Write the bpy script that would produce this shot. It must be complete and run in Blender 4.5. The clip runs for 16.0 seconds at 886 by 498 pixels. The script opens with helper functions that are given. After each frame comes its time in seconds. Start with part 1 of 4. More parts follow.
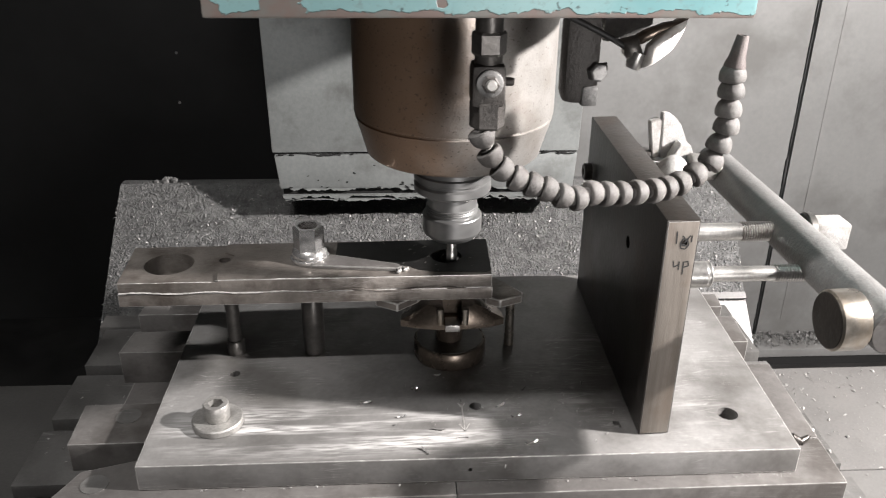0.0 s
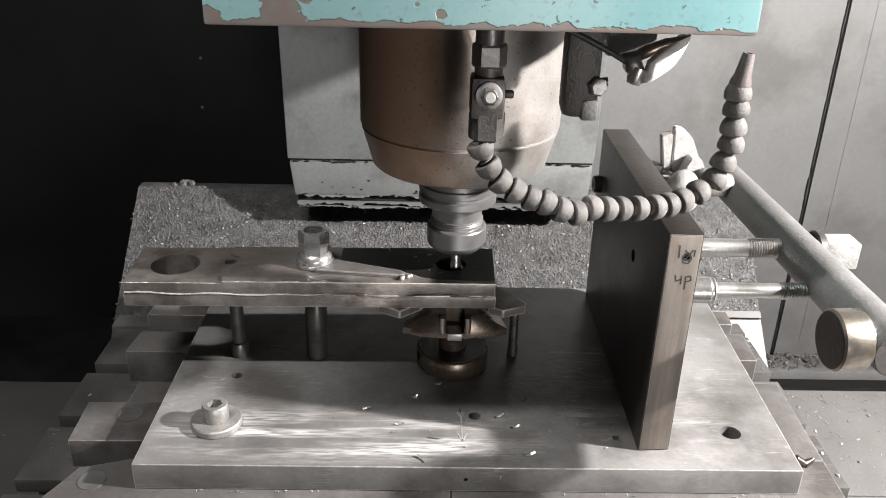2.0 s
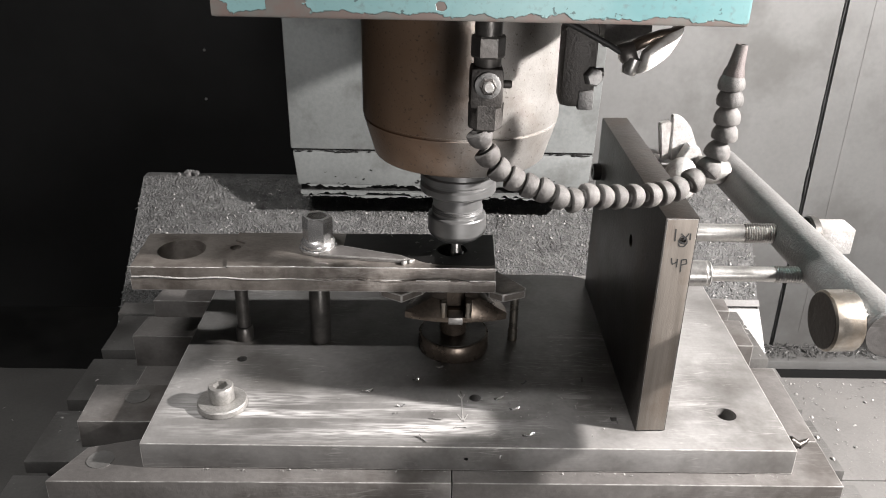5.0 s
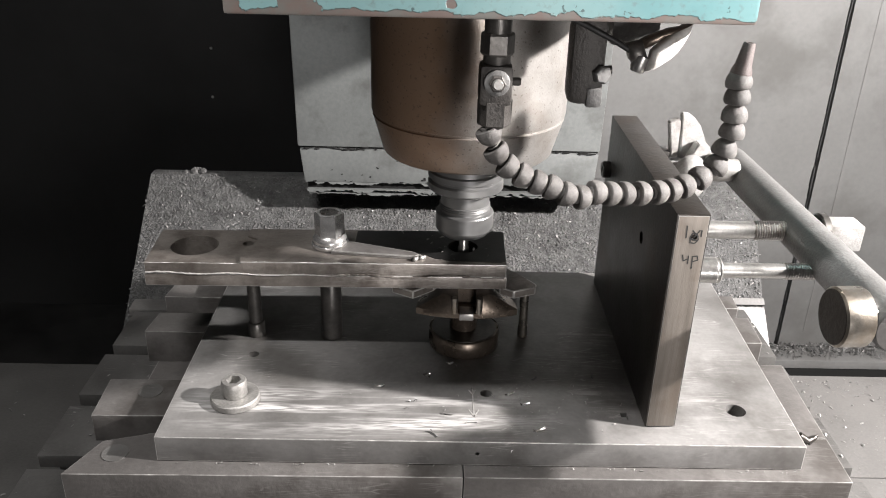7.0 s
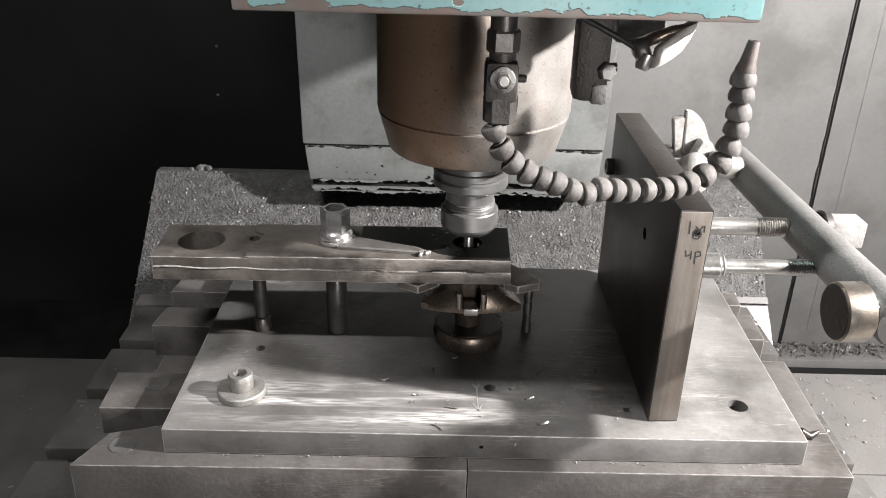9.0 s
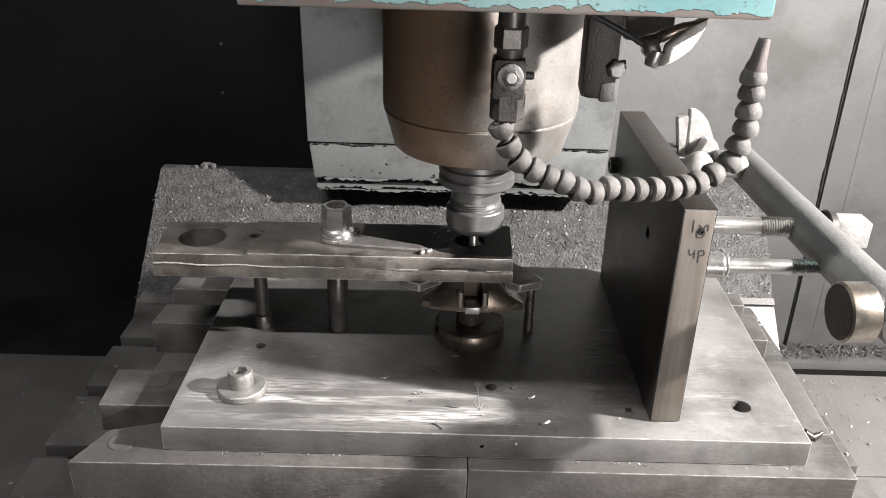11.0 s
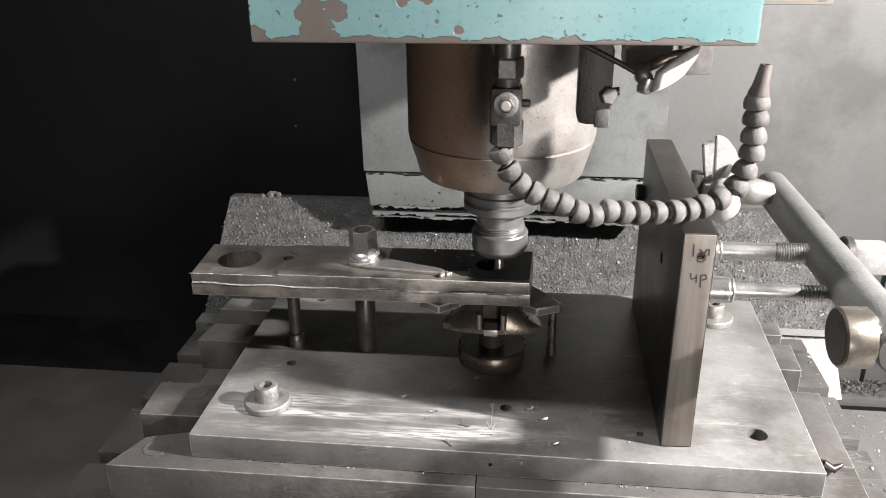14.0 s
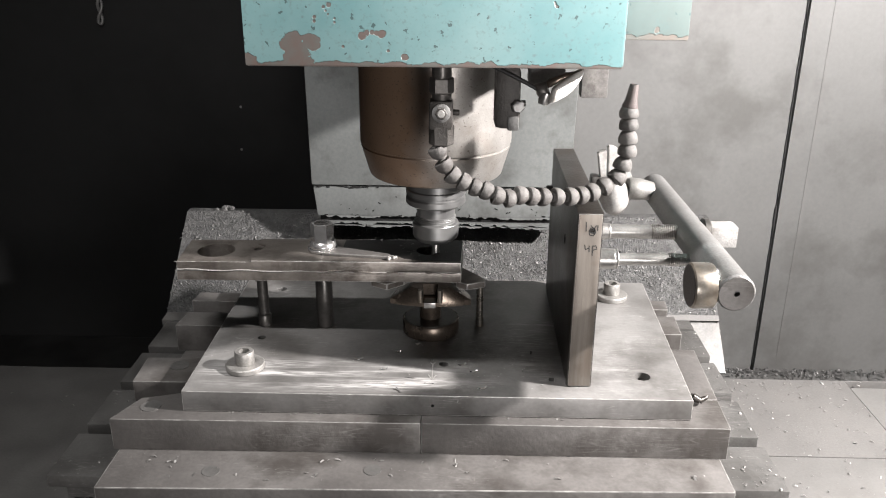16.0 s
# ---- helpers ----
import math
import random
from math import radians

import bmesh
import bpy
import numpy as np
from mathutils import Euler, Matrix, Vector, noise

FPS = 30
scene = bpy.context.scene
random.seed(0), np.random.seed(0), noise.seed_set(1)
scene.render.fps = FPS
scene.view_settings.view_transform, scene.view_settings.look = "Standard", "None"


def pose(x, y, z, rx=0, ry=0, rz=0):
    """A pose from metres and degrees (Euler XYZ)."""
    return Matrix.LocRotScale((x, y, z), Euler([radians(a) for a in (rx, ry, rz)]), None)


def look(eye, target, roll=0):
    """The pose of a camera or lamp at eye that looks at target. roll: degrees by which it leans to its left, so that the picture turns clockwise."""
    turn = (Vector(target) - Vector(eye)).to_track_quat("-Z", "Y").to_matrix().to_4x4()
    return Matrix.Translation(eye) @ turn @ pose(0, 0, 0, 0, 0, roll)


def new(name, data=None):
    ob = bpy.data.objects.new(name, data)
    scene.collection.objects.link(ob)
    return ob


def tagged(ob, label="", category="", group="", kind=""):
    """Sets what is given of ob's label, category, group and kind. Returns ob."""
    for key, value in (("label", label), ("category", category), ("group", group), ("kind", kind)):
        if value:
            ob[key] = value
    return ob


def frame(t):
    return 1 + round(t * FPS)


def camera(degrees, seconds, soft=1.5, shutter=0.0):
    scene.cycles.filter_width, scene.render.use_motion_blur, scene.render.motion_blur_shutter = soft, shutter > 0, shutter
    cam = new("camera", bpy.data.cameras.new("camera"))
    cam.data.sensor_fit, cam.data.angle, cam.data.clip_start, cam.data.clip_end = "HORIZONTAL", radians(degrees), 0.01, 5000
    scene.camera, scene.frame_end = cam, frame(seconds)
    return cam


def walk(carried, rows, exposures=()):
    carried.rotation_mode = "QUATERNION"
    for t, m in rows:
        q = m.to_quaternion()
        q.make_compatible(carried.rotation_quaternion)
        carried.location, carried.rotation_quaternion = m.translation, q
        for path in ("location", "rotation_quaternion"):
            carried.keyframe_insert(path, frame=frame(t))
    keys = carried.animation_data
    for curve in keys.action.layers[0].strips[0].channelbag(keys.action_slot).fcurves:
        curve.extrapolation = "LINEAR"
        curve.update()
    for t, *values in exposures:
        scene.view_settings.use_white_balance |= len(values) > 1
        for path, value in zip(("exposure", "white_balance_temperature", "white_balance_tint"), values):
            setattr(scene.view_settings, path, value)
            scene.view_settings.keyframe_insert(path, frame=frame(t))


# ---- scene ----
cam = camera(56.9, 16.0, 1.0, 0.5)
# seconds, eye in metres, yaw, pitch, roll in degrees
ROWS = [
    (0.0, -0.0632, -0.5577, 1.4111, -3.16, -25.45, 0.55),
    (0.5, -0.0358, -0.5455, 1.4092, -1.79, -24.91, 1.04),
    (1.0, -0.0373, -0.5568, 1.4085, -1.27, -24.60, 1.31),
    (1.5, -0.0442, -0.5593, 1.4079, -1.20, -24.54, 1.40),
    (2.0, -0.0452, -0.5583, 1.4077, -1.23, -24.63, 1.41),
    (2.5, -0.0441, -0.5628, 1.4049, -1.26, -24.72, 1.43),
    (3.0, -0.0444, -0.5675, 1.4029, -1.18, -24.80, 1.38),
    (3.5, -0.0450, -0.5718, 1.4030, -1.18, -24.89, 1.36),
    (4.0, -0.0430, -0.5712, 1.4041, -1.17, -24.94, 1.36),
    (6.5, -0.0465, -0.5784, 1.4059, -0.79, -25.04, 1.38),
    (7.0, -0.0472, -0.5782, 1.4054, -0.76, -25.06, 1.40),
    (7.5, -0.0462, -0.5794, 1.4057, -0.69, -25.06, 1.44),
    (8.0, -0.0465, -0.5799, 1.4059, -0.62, -25.05, 1.45),
    (8.5, -0.0467, -0.5799, 1.4042, -0.60, -25.09, 1.46),
    (9.0, -0.0486, -0.5827, 1.4048, -0.51, -25.11, 1.50),
    (11.5, -0.0500, -0.5769, 1.4015, -0.17, -25.17, 1.67),
    (12.0, -0.0493, -0.5765, 1.4025, -0.12, -25.25, 1.66),
    (12.5, -0.0447, -0.5801, 1.4029, -0.12, -25.24, 1.68),
    (13.0, -0.0343, -0.5849, 1.4038, 0.22, -24.81, 1.62),
    (13.5, -0.0186, -0.5921, 1.4085, 3.13, -23.29, 0.71),
    (14.0, 0.0105, -0.6030, 1.4055, 6.81, -22.91, -0.63),
    (14.5, 0.0409, -0.6138, 1.4077, 7.84, -21.66, -1.41),
    (15.0, 0.0134, -0.6664, 1.4282, 4.56, -20.68, -1.45),
    (15.5, -0.0056, -0.7346, 1.4218, 1.38, -20.79, -0.52),
    (16.0, 0.0094, -0.7720, 1.4224, 1.40, -20.60, 0.37),
]
walk(cam, [(t, pose(x, y, z, 90 + pitch, 0, yaw) @ pose(0, 0, 0, 0, 0, roll)) for t, x, y, z, yaw, pitch, roll in ROWS],
     exposures=[(0.0, 0.0), (16.0, 0.0)])

# ---- light ----
world = bpy.data.worlds.new("workshop")
world.use_nodes = True
scene.world = world
world.node_tree.nodes["Background"].inputs[0].default_value = (0.9, 0.95, 1.0, 1)
world.node_tree.nodes["Background"].inputs[1].default_value = 0.008


def lamp(name, eye, target, power, size, colour, depth=0.0):
    data = bpy.data.lights.new(name, "AREA")
    data.shape, data.size, data.energy, data.color = "RECTANGLE" if depth else "DISK", size, power, colour
    if depth:
        data.size_y = depth
    ob = new(name, data)
    ob.matrix_world = look(eye, target)
    return ob


# the machine's work lamp, hung at the open door to the right of the operator
lamp("work_lamp", (1.015, -0.228, 1.672), (0.1, 0.2, 1.0), 72.0, 0.04, (1.0, 0.950, 0.925))
# added fill with no known source, low in front, to brighten upright faces
lamp("front_fill", (0.55, -2.3, 1.05), (-0.10, 0.0, 1.12), 25.0, 0.5, (1.0, 0.960, 0.945))
# a short tube lamp, high on the left of the head, lying along x
lamp("tube_lamp", (-0.34, -0.29, 1.97), (-0.34, -0.03, 1.0), 9.0, 0.24, (1.0, 0.970, 0.955), 0.035)


# ---- materials ----
def material(name, dark, light, scale=20.0, rough=(0.35, 0.55), metal=0.0, bump=0.1, fine=180.0, stretch=(1, 1, 1),
             stain=None, stain_amount=0.5, stain_scale=9.0, vary=0.0, bump_size=0.002, grain=0.72, scratch=0.0):
    m = bpy.data.materials.new(name)
    m.use_nodes = True
    t = m.node_tree
    n, link = t.nodes, t.links
    bsdf = n["Principled BSDF"]
    bsdf.inputs["Metallic"].default_value = metal
    co = n.new("ShaderNodeTexCoord")
    mp = n.new("ShaderNodeMapping")
    mp.inputs["Scale"].default_value = stretch
    link.new(co.outputs["Object"], mp.inputs[0])

    def tex(s, detail, vec):
        x = n.new("ShaderNodeTexNoise")
        x.inputs["Scale"].default_value, x.inputs["Detail"].default_value, x.inputs["Roughness"].default_value = s, detail, 0.62
        link.new(vec, x.inputs["Vector"])
        return x.outputs["Fac"]

    def ramp(fac, p0, c0, p1, c1):
        x = n.new("ShaderNodeValToRGB")
        e = x.color_ramp.elements
        e[0].position, e[0].color, e[1].position, e[1].color = p0, (*c0, 1), p1, (*c1, 1)
        link.new(fac, x.inputs[0])
        return x.outputs["Color"]

    def mix(fac, a, b):
        x = n.new("ShaderNodeMix")
        x.data_type = "RGBA"
        if isinstance(fac, float):
            x.inputs[0].default_value = fac
        else:
            link.new(fac, x.inputs[0])
        for sock, v in ((x.inputs[6], a), (x.inputs[7], b)):
            if isinstance(v, tuple):
                sock.default_value = (*v, 1)
            else:
                link.new(v, sock)
        return x.outputs[2]

    big = tex(scale, 6.0, mp.outputs[0])
    small = tex(fine, 4.0, mp.outputs[0])
    colour = ramp(big, 0.3, dark, 0.7, light)
    grains = ramp(small, 0.3, (grain,) * 3, 0.7, (1.0, 1.0, 1.0))
    mul = n.new("ShaderNodeMix")
    mul.data_type, mul.blend_type = "RGBA", "MULTIPLY"
    mul.inputs[0].default_value = 1.0
    link.new(colour, mul.inputs[6])
    link.new(grains, mul.inputs[7])
    colour = mul.outputs[2]
    if stain:
        s = tex(stain_scale, 5.0, co.outputs["Object"])
        msk = ramp(s, 0.5, (0, 0, 0), 0.66, (stain_amount,) * 3)
        colour = mix(msk, colour, stain)
    if scratch:
        for turn, size in ((12, 16.0), (-31, 23.0), (74, 19.0)):
            sm = n.new("ShaderNodeMapping")
            sm.inputs["Rotation"].default_value = (0, 0, radians(turn))
            sm.inputs["Scale"].default_value = (1.0, 13.0, 13.0)
            link.new(co.outputs["Object"], sm.inputs[0])
            vo = n.new("ShaderNodeTexVoronoi")
            vo.feature = "DISTANCE_TO_EDGE"
            vo.inputs["Scale"].default_value = size
            link.new(sm.outputs[0], vo.inputs["Vector"])
            gate = tex(size * 0.9, 3.0, co.outputs["Object"])
            line = ramp(vo.outputs["Distance"], 0.0, (1, 1, 1), 0.035, (0, 0, 0))
            part_on = ramp(gate, 0.56, (0, 0, 0), 0.66, (scratch,) * 3)
            both = n.new("ShaderNodeMix")
            both.data_type, both.blend_type = "RGBA", "MULTIPLY"
            both.inputs[0].default_value = 1.0
            link.new(line, both.inputs[6])
            link.new(part_on, both.inputs[7])
            colour = mix(both.outputs[2], colour, (0.80, 0.79, 0.77) if turn != 74 else (0.10, 0.095, 0.09))
    if vary:
        info = n.new("ShaderNodeObjectInfo")
        hsv = n.new("ShaderNodeHueSaturation")
        mr = n.new("ShaderNodeMapRange")
        mr.inputs[3].default_value, mr.inputs[4].default_value = 1 - vary, 1 + vary
        link.new(info.outputs["Random"], mr.inputs[0])
        link.new(mr.outputs[0], hsv.inputs["Value"])
        link.new(colour, hsv.inputs["Color"])
        colour = hsv.outputs[0]
    link.new(colour, bsdf.inputs["Base Color"])
    rr = n.new("ShaderNodeMapRange")
    rr.inputs[1].default_value, rr.inputs[2].default_value = 0.3, 0.7
    rr.inputs[3].default_value, rr.inputs[4].default_value = rough
    link.new(big, rr.inputs[0])
    link.new(rr.outputs[0], bsdf.inputs["Roughness"])
    if bump:
        b = n.new("ShaderNodeBump")
        b.inputs["Strength"].default_value, b.inputs["Distance"].default_value = bump, bump_size
        link.new(small, b.inputs["Height"])
        link.new(b.outputs[0], bsdf.inputs["Normal"])
    return m


def chipped_paint(name, paint_a, paint_b, bare, face_y, spots, edge_z):
    """Old paint that has flaked off along the lower edge, in one large patch and in small nicks."""
    m = bpy.data.materials.new(name)
    m.use_nodes = True
    t = m.node_tree
    n, link = t.nodes, t.links
    bsdf = n["Principled BSDF"]
    co = n.new("ShaderNodeTexCoord")
    pos = co.outputs["Object"]

    def tex(s, detail, rough=0.6):
        x = n.new("ShaderNodeTexNoise")
        x.inputs["Scale"].default_value, x.inputs["Detail"].default_value, x.inputs["Roughness"].default_value = s, detail, rough
        link.new(pos, x.inputs["Vector"])
        return x.outputs["Fac"]

    def calc(op, a, b):
        x = n.new("ShaderNodeMath")
        x.operation = op
        for i, v in enumerate((a, b)):
            if isinstance(v, (int, float)):
                x.inputs[i].default_value = v
            else:
                link.new(v, x.inputs[i])
        return x.outputs[0]

    def step(v, a, b, lo=0.0, hi=1.0):
        x = n.new("ShaderNodeMapRange")
        x.inputs[1].default_value, x.inputs[2].default_value = a, b
        x.inputs[3].default_value, x.inputs[4].default_value = lo, hi
        link.new(v, x.inputs[0])
        return x.outputs[0]

    def mix(fac, a, b):
        x = n.new("ShaderNodeMix")
        x.data_type = "RGBA"
        link.new(fac, x.inputs[0])
        for sock, v in ((x.inputs[6], a), (x.inputs[7], b)):
            if isinstance(v, tuple):
                sock.default_value = (*v, 1)
            else:
                link.new(v, sock)
        return x.outputs[2]

    xyz = n.new("ShaderNodeSeparateXYZ")
    link.new(pos, xyz.inputs[0])
    wob = calc("MULTIPLY", calc("SUBTRACT", tex(70.0, 6.0), 0.5), 0.016)
    # flaked lower edge
    edge = step(calc("ADD", xyz.outputs["Z"], wob), edge_z, edge_z + 0.0008, 1.0, 0.0)
    # the large patch and the scrapes, each a round spot with a wavering rim
    rim = calc("MULTIPLY", calc("SUBTRACT", tex(95.0, 5.0), 0.5), 0.014)
    near = None
    for x, z, size in spots:
        dist = n.new("ShaderNodeVectorMath")
        dist.operation = "DISTANCE"
        link.new(pos, dist.inputs[0])
        dist.inputs[1].default_value = (x, face_y, z)
        gap = calc("SUBTRACT", calc("ADD", dist.outputs["Value"], calc("MULTIPLY", rim, min(1.0, size / 0.006))), size)
        near = gap if near is None else calc("MINIMUM", near, gap)
    blot = step(near, -0.0002, 0.0002, 1.0, 0.0)
    nick = step(tex(150.0, 3.0, 0.5), 0.668, 0.682, 0.0, 0.85)
    scratch = step(tex(34.0, 3.0, 0.45), 0.735, 0.742)
    lost = calc("MINIMUM", calc("ADD", edge, calc("ADD", blot, scratch)), 1.0)
    tone = mix(step(tex(9.0, 6.0), 0.35, 0.68), paint_a, paint_b)
    tone = mix(step(tex(16.0, 5.0), 0.58, 0.74, 0.0, 0.35), tone, (0.12, 0.24, 0.25))
    tone = mix(nick, tone, (0.075, 0.12, 0.12))
    grime = mix(step(tex(240.0, 3.0), 0.55, 0.75, 0.0, 0.45), tone, (0.16, 0.17, 0.16))
    under = mix(step(tex(50.0, 5.0), 0.4, 0.6), bare, (0.19, 0.185, 0.17))
    link.new(mix(lost, grime, under), bsdf.inputs["Base Color"])
    link.new(step(tex(30.0, 5.0), 0.3, 0.7, 0.32, 0.5), bsdf.inputs["Roughness"])
    b = n.new("ShaderNodeBump")
    b.inputs["Strength"].default_value, b.inputs["Distance"].default_value = 0.8, 0.0008
    link.new(calc("ADD", calc("SUBTRACT", 1.0, lost), calc("MULTIPLY", tex(140.0, 4.0), 0.10)), b.inputs["Height"])
    link.new(b.outputs[0], bsdf.inputs["Normal"])
    return m


def ground_plate(name):
    """Ground steel with cloudy oil marks and a patch of bright wipe scratches."""
    m = material(name, (0.098, 0.094, 0.090), (0.262, 0.257, 0.251), 8.0, (0.32, 0.48), 0.16, 0.05, 260.0, (1, 1, 1), (0.080, 0.075, 0.070), 0.7, 12.0, grain=0.86, scratch=0.2)
    t = m.node_tree
    n, link = t.nodes, t.links
    bsdf = n["Principled BSDF"]
    colour, rough = bsdf.inputs["Base Color"].links[0].from_socket, bsdf.inputs["Roughness"].links[0].from_socket
    co = n.new("ShaderNodeTexCoord")
    mp = n.new("ShaderNodeMapping")
    mp.inputs["Rotation"].default_value = (0, 0, radians(7))
    bsdf.inputs["Specular IOR Level"].default_value = 0.18
    mp.inputs["Scale"].default_value = (4.5, 58, 1)
    link.new(co.outputs["Object"], mp.inputs[0])
    lines = n.new("ShaderNodeTexNoise")
    lines.inputs["Scale"].default_value, lines.inputs["Detail"].default_value = 1.0, 4.0
    link.new(mp.outputs[0], lines.inputs["Vector"])
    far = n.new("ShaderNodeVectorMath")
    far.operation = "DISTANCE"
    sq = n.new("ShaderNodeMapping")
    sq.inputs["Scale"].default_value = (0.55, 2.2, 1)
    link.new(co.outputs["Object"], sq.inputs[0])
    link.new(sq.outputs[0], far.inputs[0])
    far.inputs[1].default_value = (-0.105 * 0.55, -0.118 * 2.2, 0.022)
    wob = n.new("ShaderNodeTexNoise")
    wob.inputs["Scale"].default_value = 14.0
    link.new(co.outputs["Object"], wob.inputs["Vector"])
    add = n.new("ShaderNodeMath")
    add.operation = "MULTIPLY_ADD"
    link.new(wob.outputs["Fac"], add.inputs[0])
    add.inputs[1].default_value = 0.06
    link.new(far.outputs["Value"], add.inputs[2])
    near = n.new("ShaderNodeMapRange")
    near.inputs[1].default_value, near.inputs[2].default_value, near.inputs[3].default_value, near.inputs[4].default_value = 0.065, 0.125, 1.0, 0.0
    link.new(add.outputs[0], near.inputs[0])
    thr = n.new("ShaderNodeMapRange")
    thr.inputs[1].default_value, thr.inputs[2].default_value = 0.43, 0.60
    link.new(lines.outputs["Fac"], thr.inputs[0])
    # a second, smaller wipe beside the corner bolt hole
    sq2 = n.new("ShaderNodeMapping")
    sq2.inputs["Scale"].default_value = (1.0, 2.4, 1)
    link.new(co.outputs["Object"], sq2.inputs[0])
    far2 = n.new("ShaderNodeVectorMath")
    far2.operation = "DISTANCE"
    link.new(sq2.outputs[0], far2.inputs[0])
    far2.inputs[1].default_value = (0.178, -0.104 * 2.4, 0.022)
    add2 = n.new("ShaderNodeMath")
    add2.operation = "MULTIPLY_ADD"
    link.new(wob.outputs["Fac"], add2.inputs[0])
    add2.inputs[1].default_value = 0.07
    link.new(far2.outputs["Value"], add2.inputs[2])
    near2 = n.new("ShaderNodeMapRange")
    near2.inputs[1].default_value, near2.inputs[2].default_value, near2.inputs[3].default_value, near2.inputs[4].default_value = 0.045, 0.085, 0.9, 0.0
    link.new(add2.outputs[0], near2.inputs[0])
    wiped = n.new("ShaderNodeMath")
    wiped.operation = "MAXIMUM"
    link.new(near.outputs[0], wiped.inputs[0])
    link.new(near2.outputs[0], wiped.inputs[1])
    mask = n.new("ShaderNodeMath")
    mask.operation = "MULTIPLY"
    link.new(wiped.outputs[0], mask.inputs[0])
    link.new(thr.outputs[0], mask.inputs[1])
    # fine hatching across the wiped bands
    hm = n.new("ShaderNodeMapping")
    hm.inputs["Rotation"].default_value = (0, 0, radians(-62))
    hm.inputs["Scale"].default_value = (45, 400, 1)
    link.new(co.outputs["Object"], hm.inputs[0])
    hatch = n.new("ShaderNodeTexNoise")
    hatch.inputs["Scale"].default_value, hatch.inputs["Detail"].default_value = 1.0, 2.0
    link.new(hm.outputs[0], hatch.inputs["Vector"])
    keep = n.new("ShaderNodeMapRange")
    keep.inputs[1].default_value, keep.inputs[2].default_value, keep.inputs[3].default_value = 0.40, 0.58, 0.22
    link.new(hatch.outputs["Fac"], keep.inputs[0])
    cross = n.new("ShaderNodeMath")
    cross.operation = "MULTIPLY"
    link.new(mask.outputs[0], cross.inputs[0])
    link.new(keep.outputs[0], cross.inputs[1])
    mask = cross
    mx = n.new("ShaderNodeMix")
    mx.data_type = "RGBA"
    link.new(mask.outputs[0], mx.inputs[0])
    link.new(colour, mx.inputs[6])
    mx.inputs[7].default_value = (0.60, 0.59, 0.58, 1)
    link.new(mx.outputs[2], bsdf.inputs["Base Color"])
    mr = n.new("ShaderNodeMix")
    link.new(mask.outputs[0], mr.inputs[0])
    link.new(rough, mr.inputs[2])
    mr.inputs[3].default_value = 0.55
    link.new(mr.outputs[0], bsdf.inputs["Roughness"])
    met = n.new("ShaderNodeMix")
    link.new(mask.outputs[0], met.inputs[0])
    met.inputs[2].default_value, met.inputs[3].default_value = 0.16, 0.3
    link.new(met.outputs[0], bsdf.inputs["Metallic"])
    return m


def browned_shaded(name):
    """A turned steel quill, browned by oil; its shaded left side is painted in by x."""
    m = material(name, (0.40, 0.385, 0.365), (0.56, 0.545, 0.525), 26.0, (0.27, 0.4), 0.6, 0.12, 420.0, (1, 1, 1), (0.30, 0.27, 0.24), 0.5, 30.0, grain=0.8)
    n, link = m.node_tree.nodes, m.node_tree.links
    bsdf = n["Principled BSDF"]
    colour = bsdf.inputs["Base Color"].links[0].from_socket
    co = n.new("ShaderNodeTexCoord")
    xyz = n.new("ShaderNodeSeparateXYZ")
    link.new(co.outputs["Object"], xyz.inputs[0])
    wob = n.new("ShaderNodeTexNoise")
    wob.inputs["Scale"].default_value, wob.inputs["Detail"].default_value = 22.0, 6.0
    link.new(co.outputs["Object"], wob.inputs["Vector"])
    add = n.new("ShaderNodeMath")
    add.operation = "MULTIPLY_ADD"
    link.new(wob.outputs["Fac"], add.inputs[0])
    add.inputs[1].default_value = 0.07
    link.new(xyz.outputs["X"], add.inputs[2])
    # brown stain and shaded side share this mask; the lit side stays grey
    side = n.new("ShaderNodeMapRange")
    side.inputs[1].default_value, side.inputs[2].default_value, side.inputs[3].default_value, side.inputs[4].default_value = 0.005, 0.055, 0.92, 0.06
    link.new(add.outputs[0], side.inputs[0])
    spots = n.new("ShaderNodeTexNoise")
    spots.inputs["Scale"].default_value, spots.inputs["Detail"].default_value = 420.0, 3.0
    link.new(co.outputs["Object"], spots.inputs["Vector"])
    spot = n.new("ShaderNodeMapRange")
    spot.inputs[1].default_value, spot.inputs[2].default_value, spot.inputs[4].default_value = 0.60, 0.72, 0.6
    link.new(spots.outputs["Fac"], spot.inputs[0])
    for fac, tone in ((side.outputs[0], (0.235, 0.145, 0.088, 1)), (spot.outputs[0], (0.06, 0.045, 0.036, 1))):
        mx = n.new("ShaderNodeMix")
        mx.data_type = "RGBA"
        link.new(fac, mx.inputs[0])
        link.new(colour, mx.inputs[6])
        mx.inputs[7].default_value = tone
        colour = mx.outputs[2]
    link.new(colour, bsdf.inputs["Base Color"])
    return m


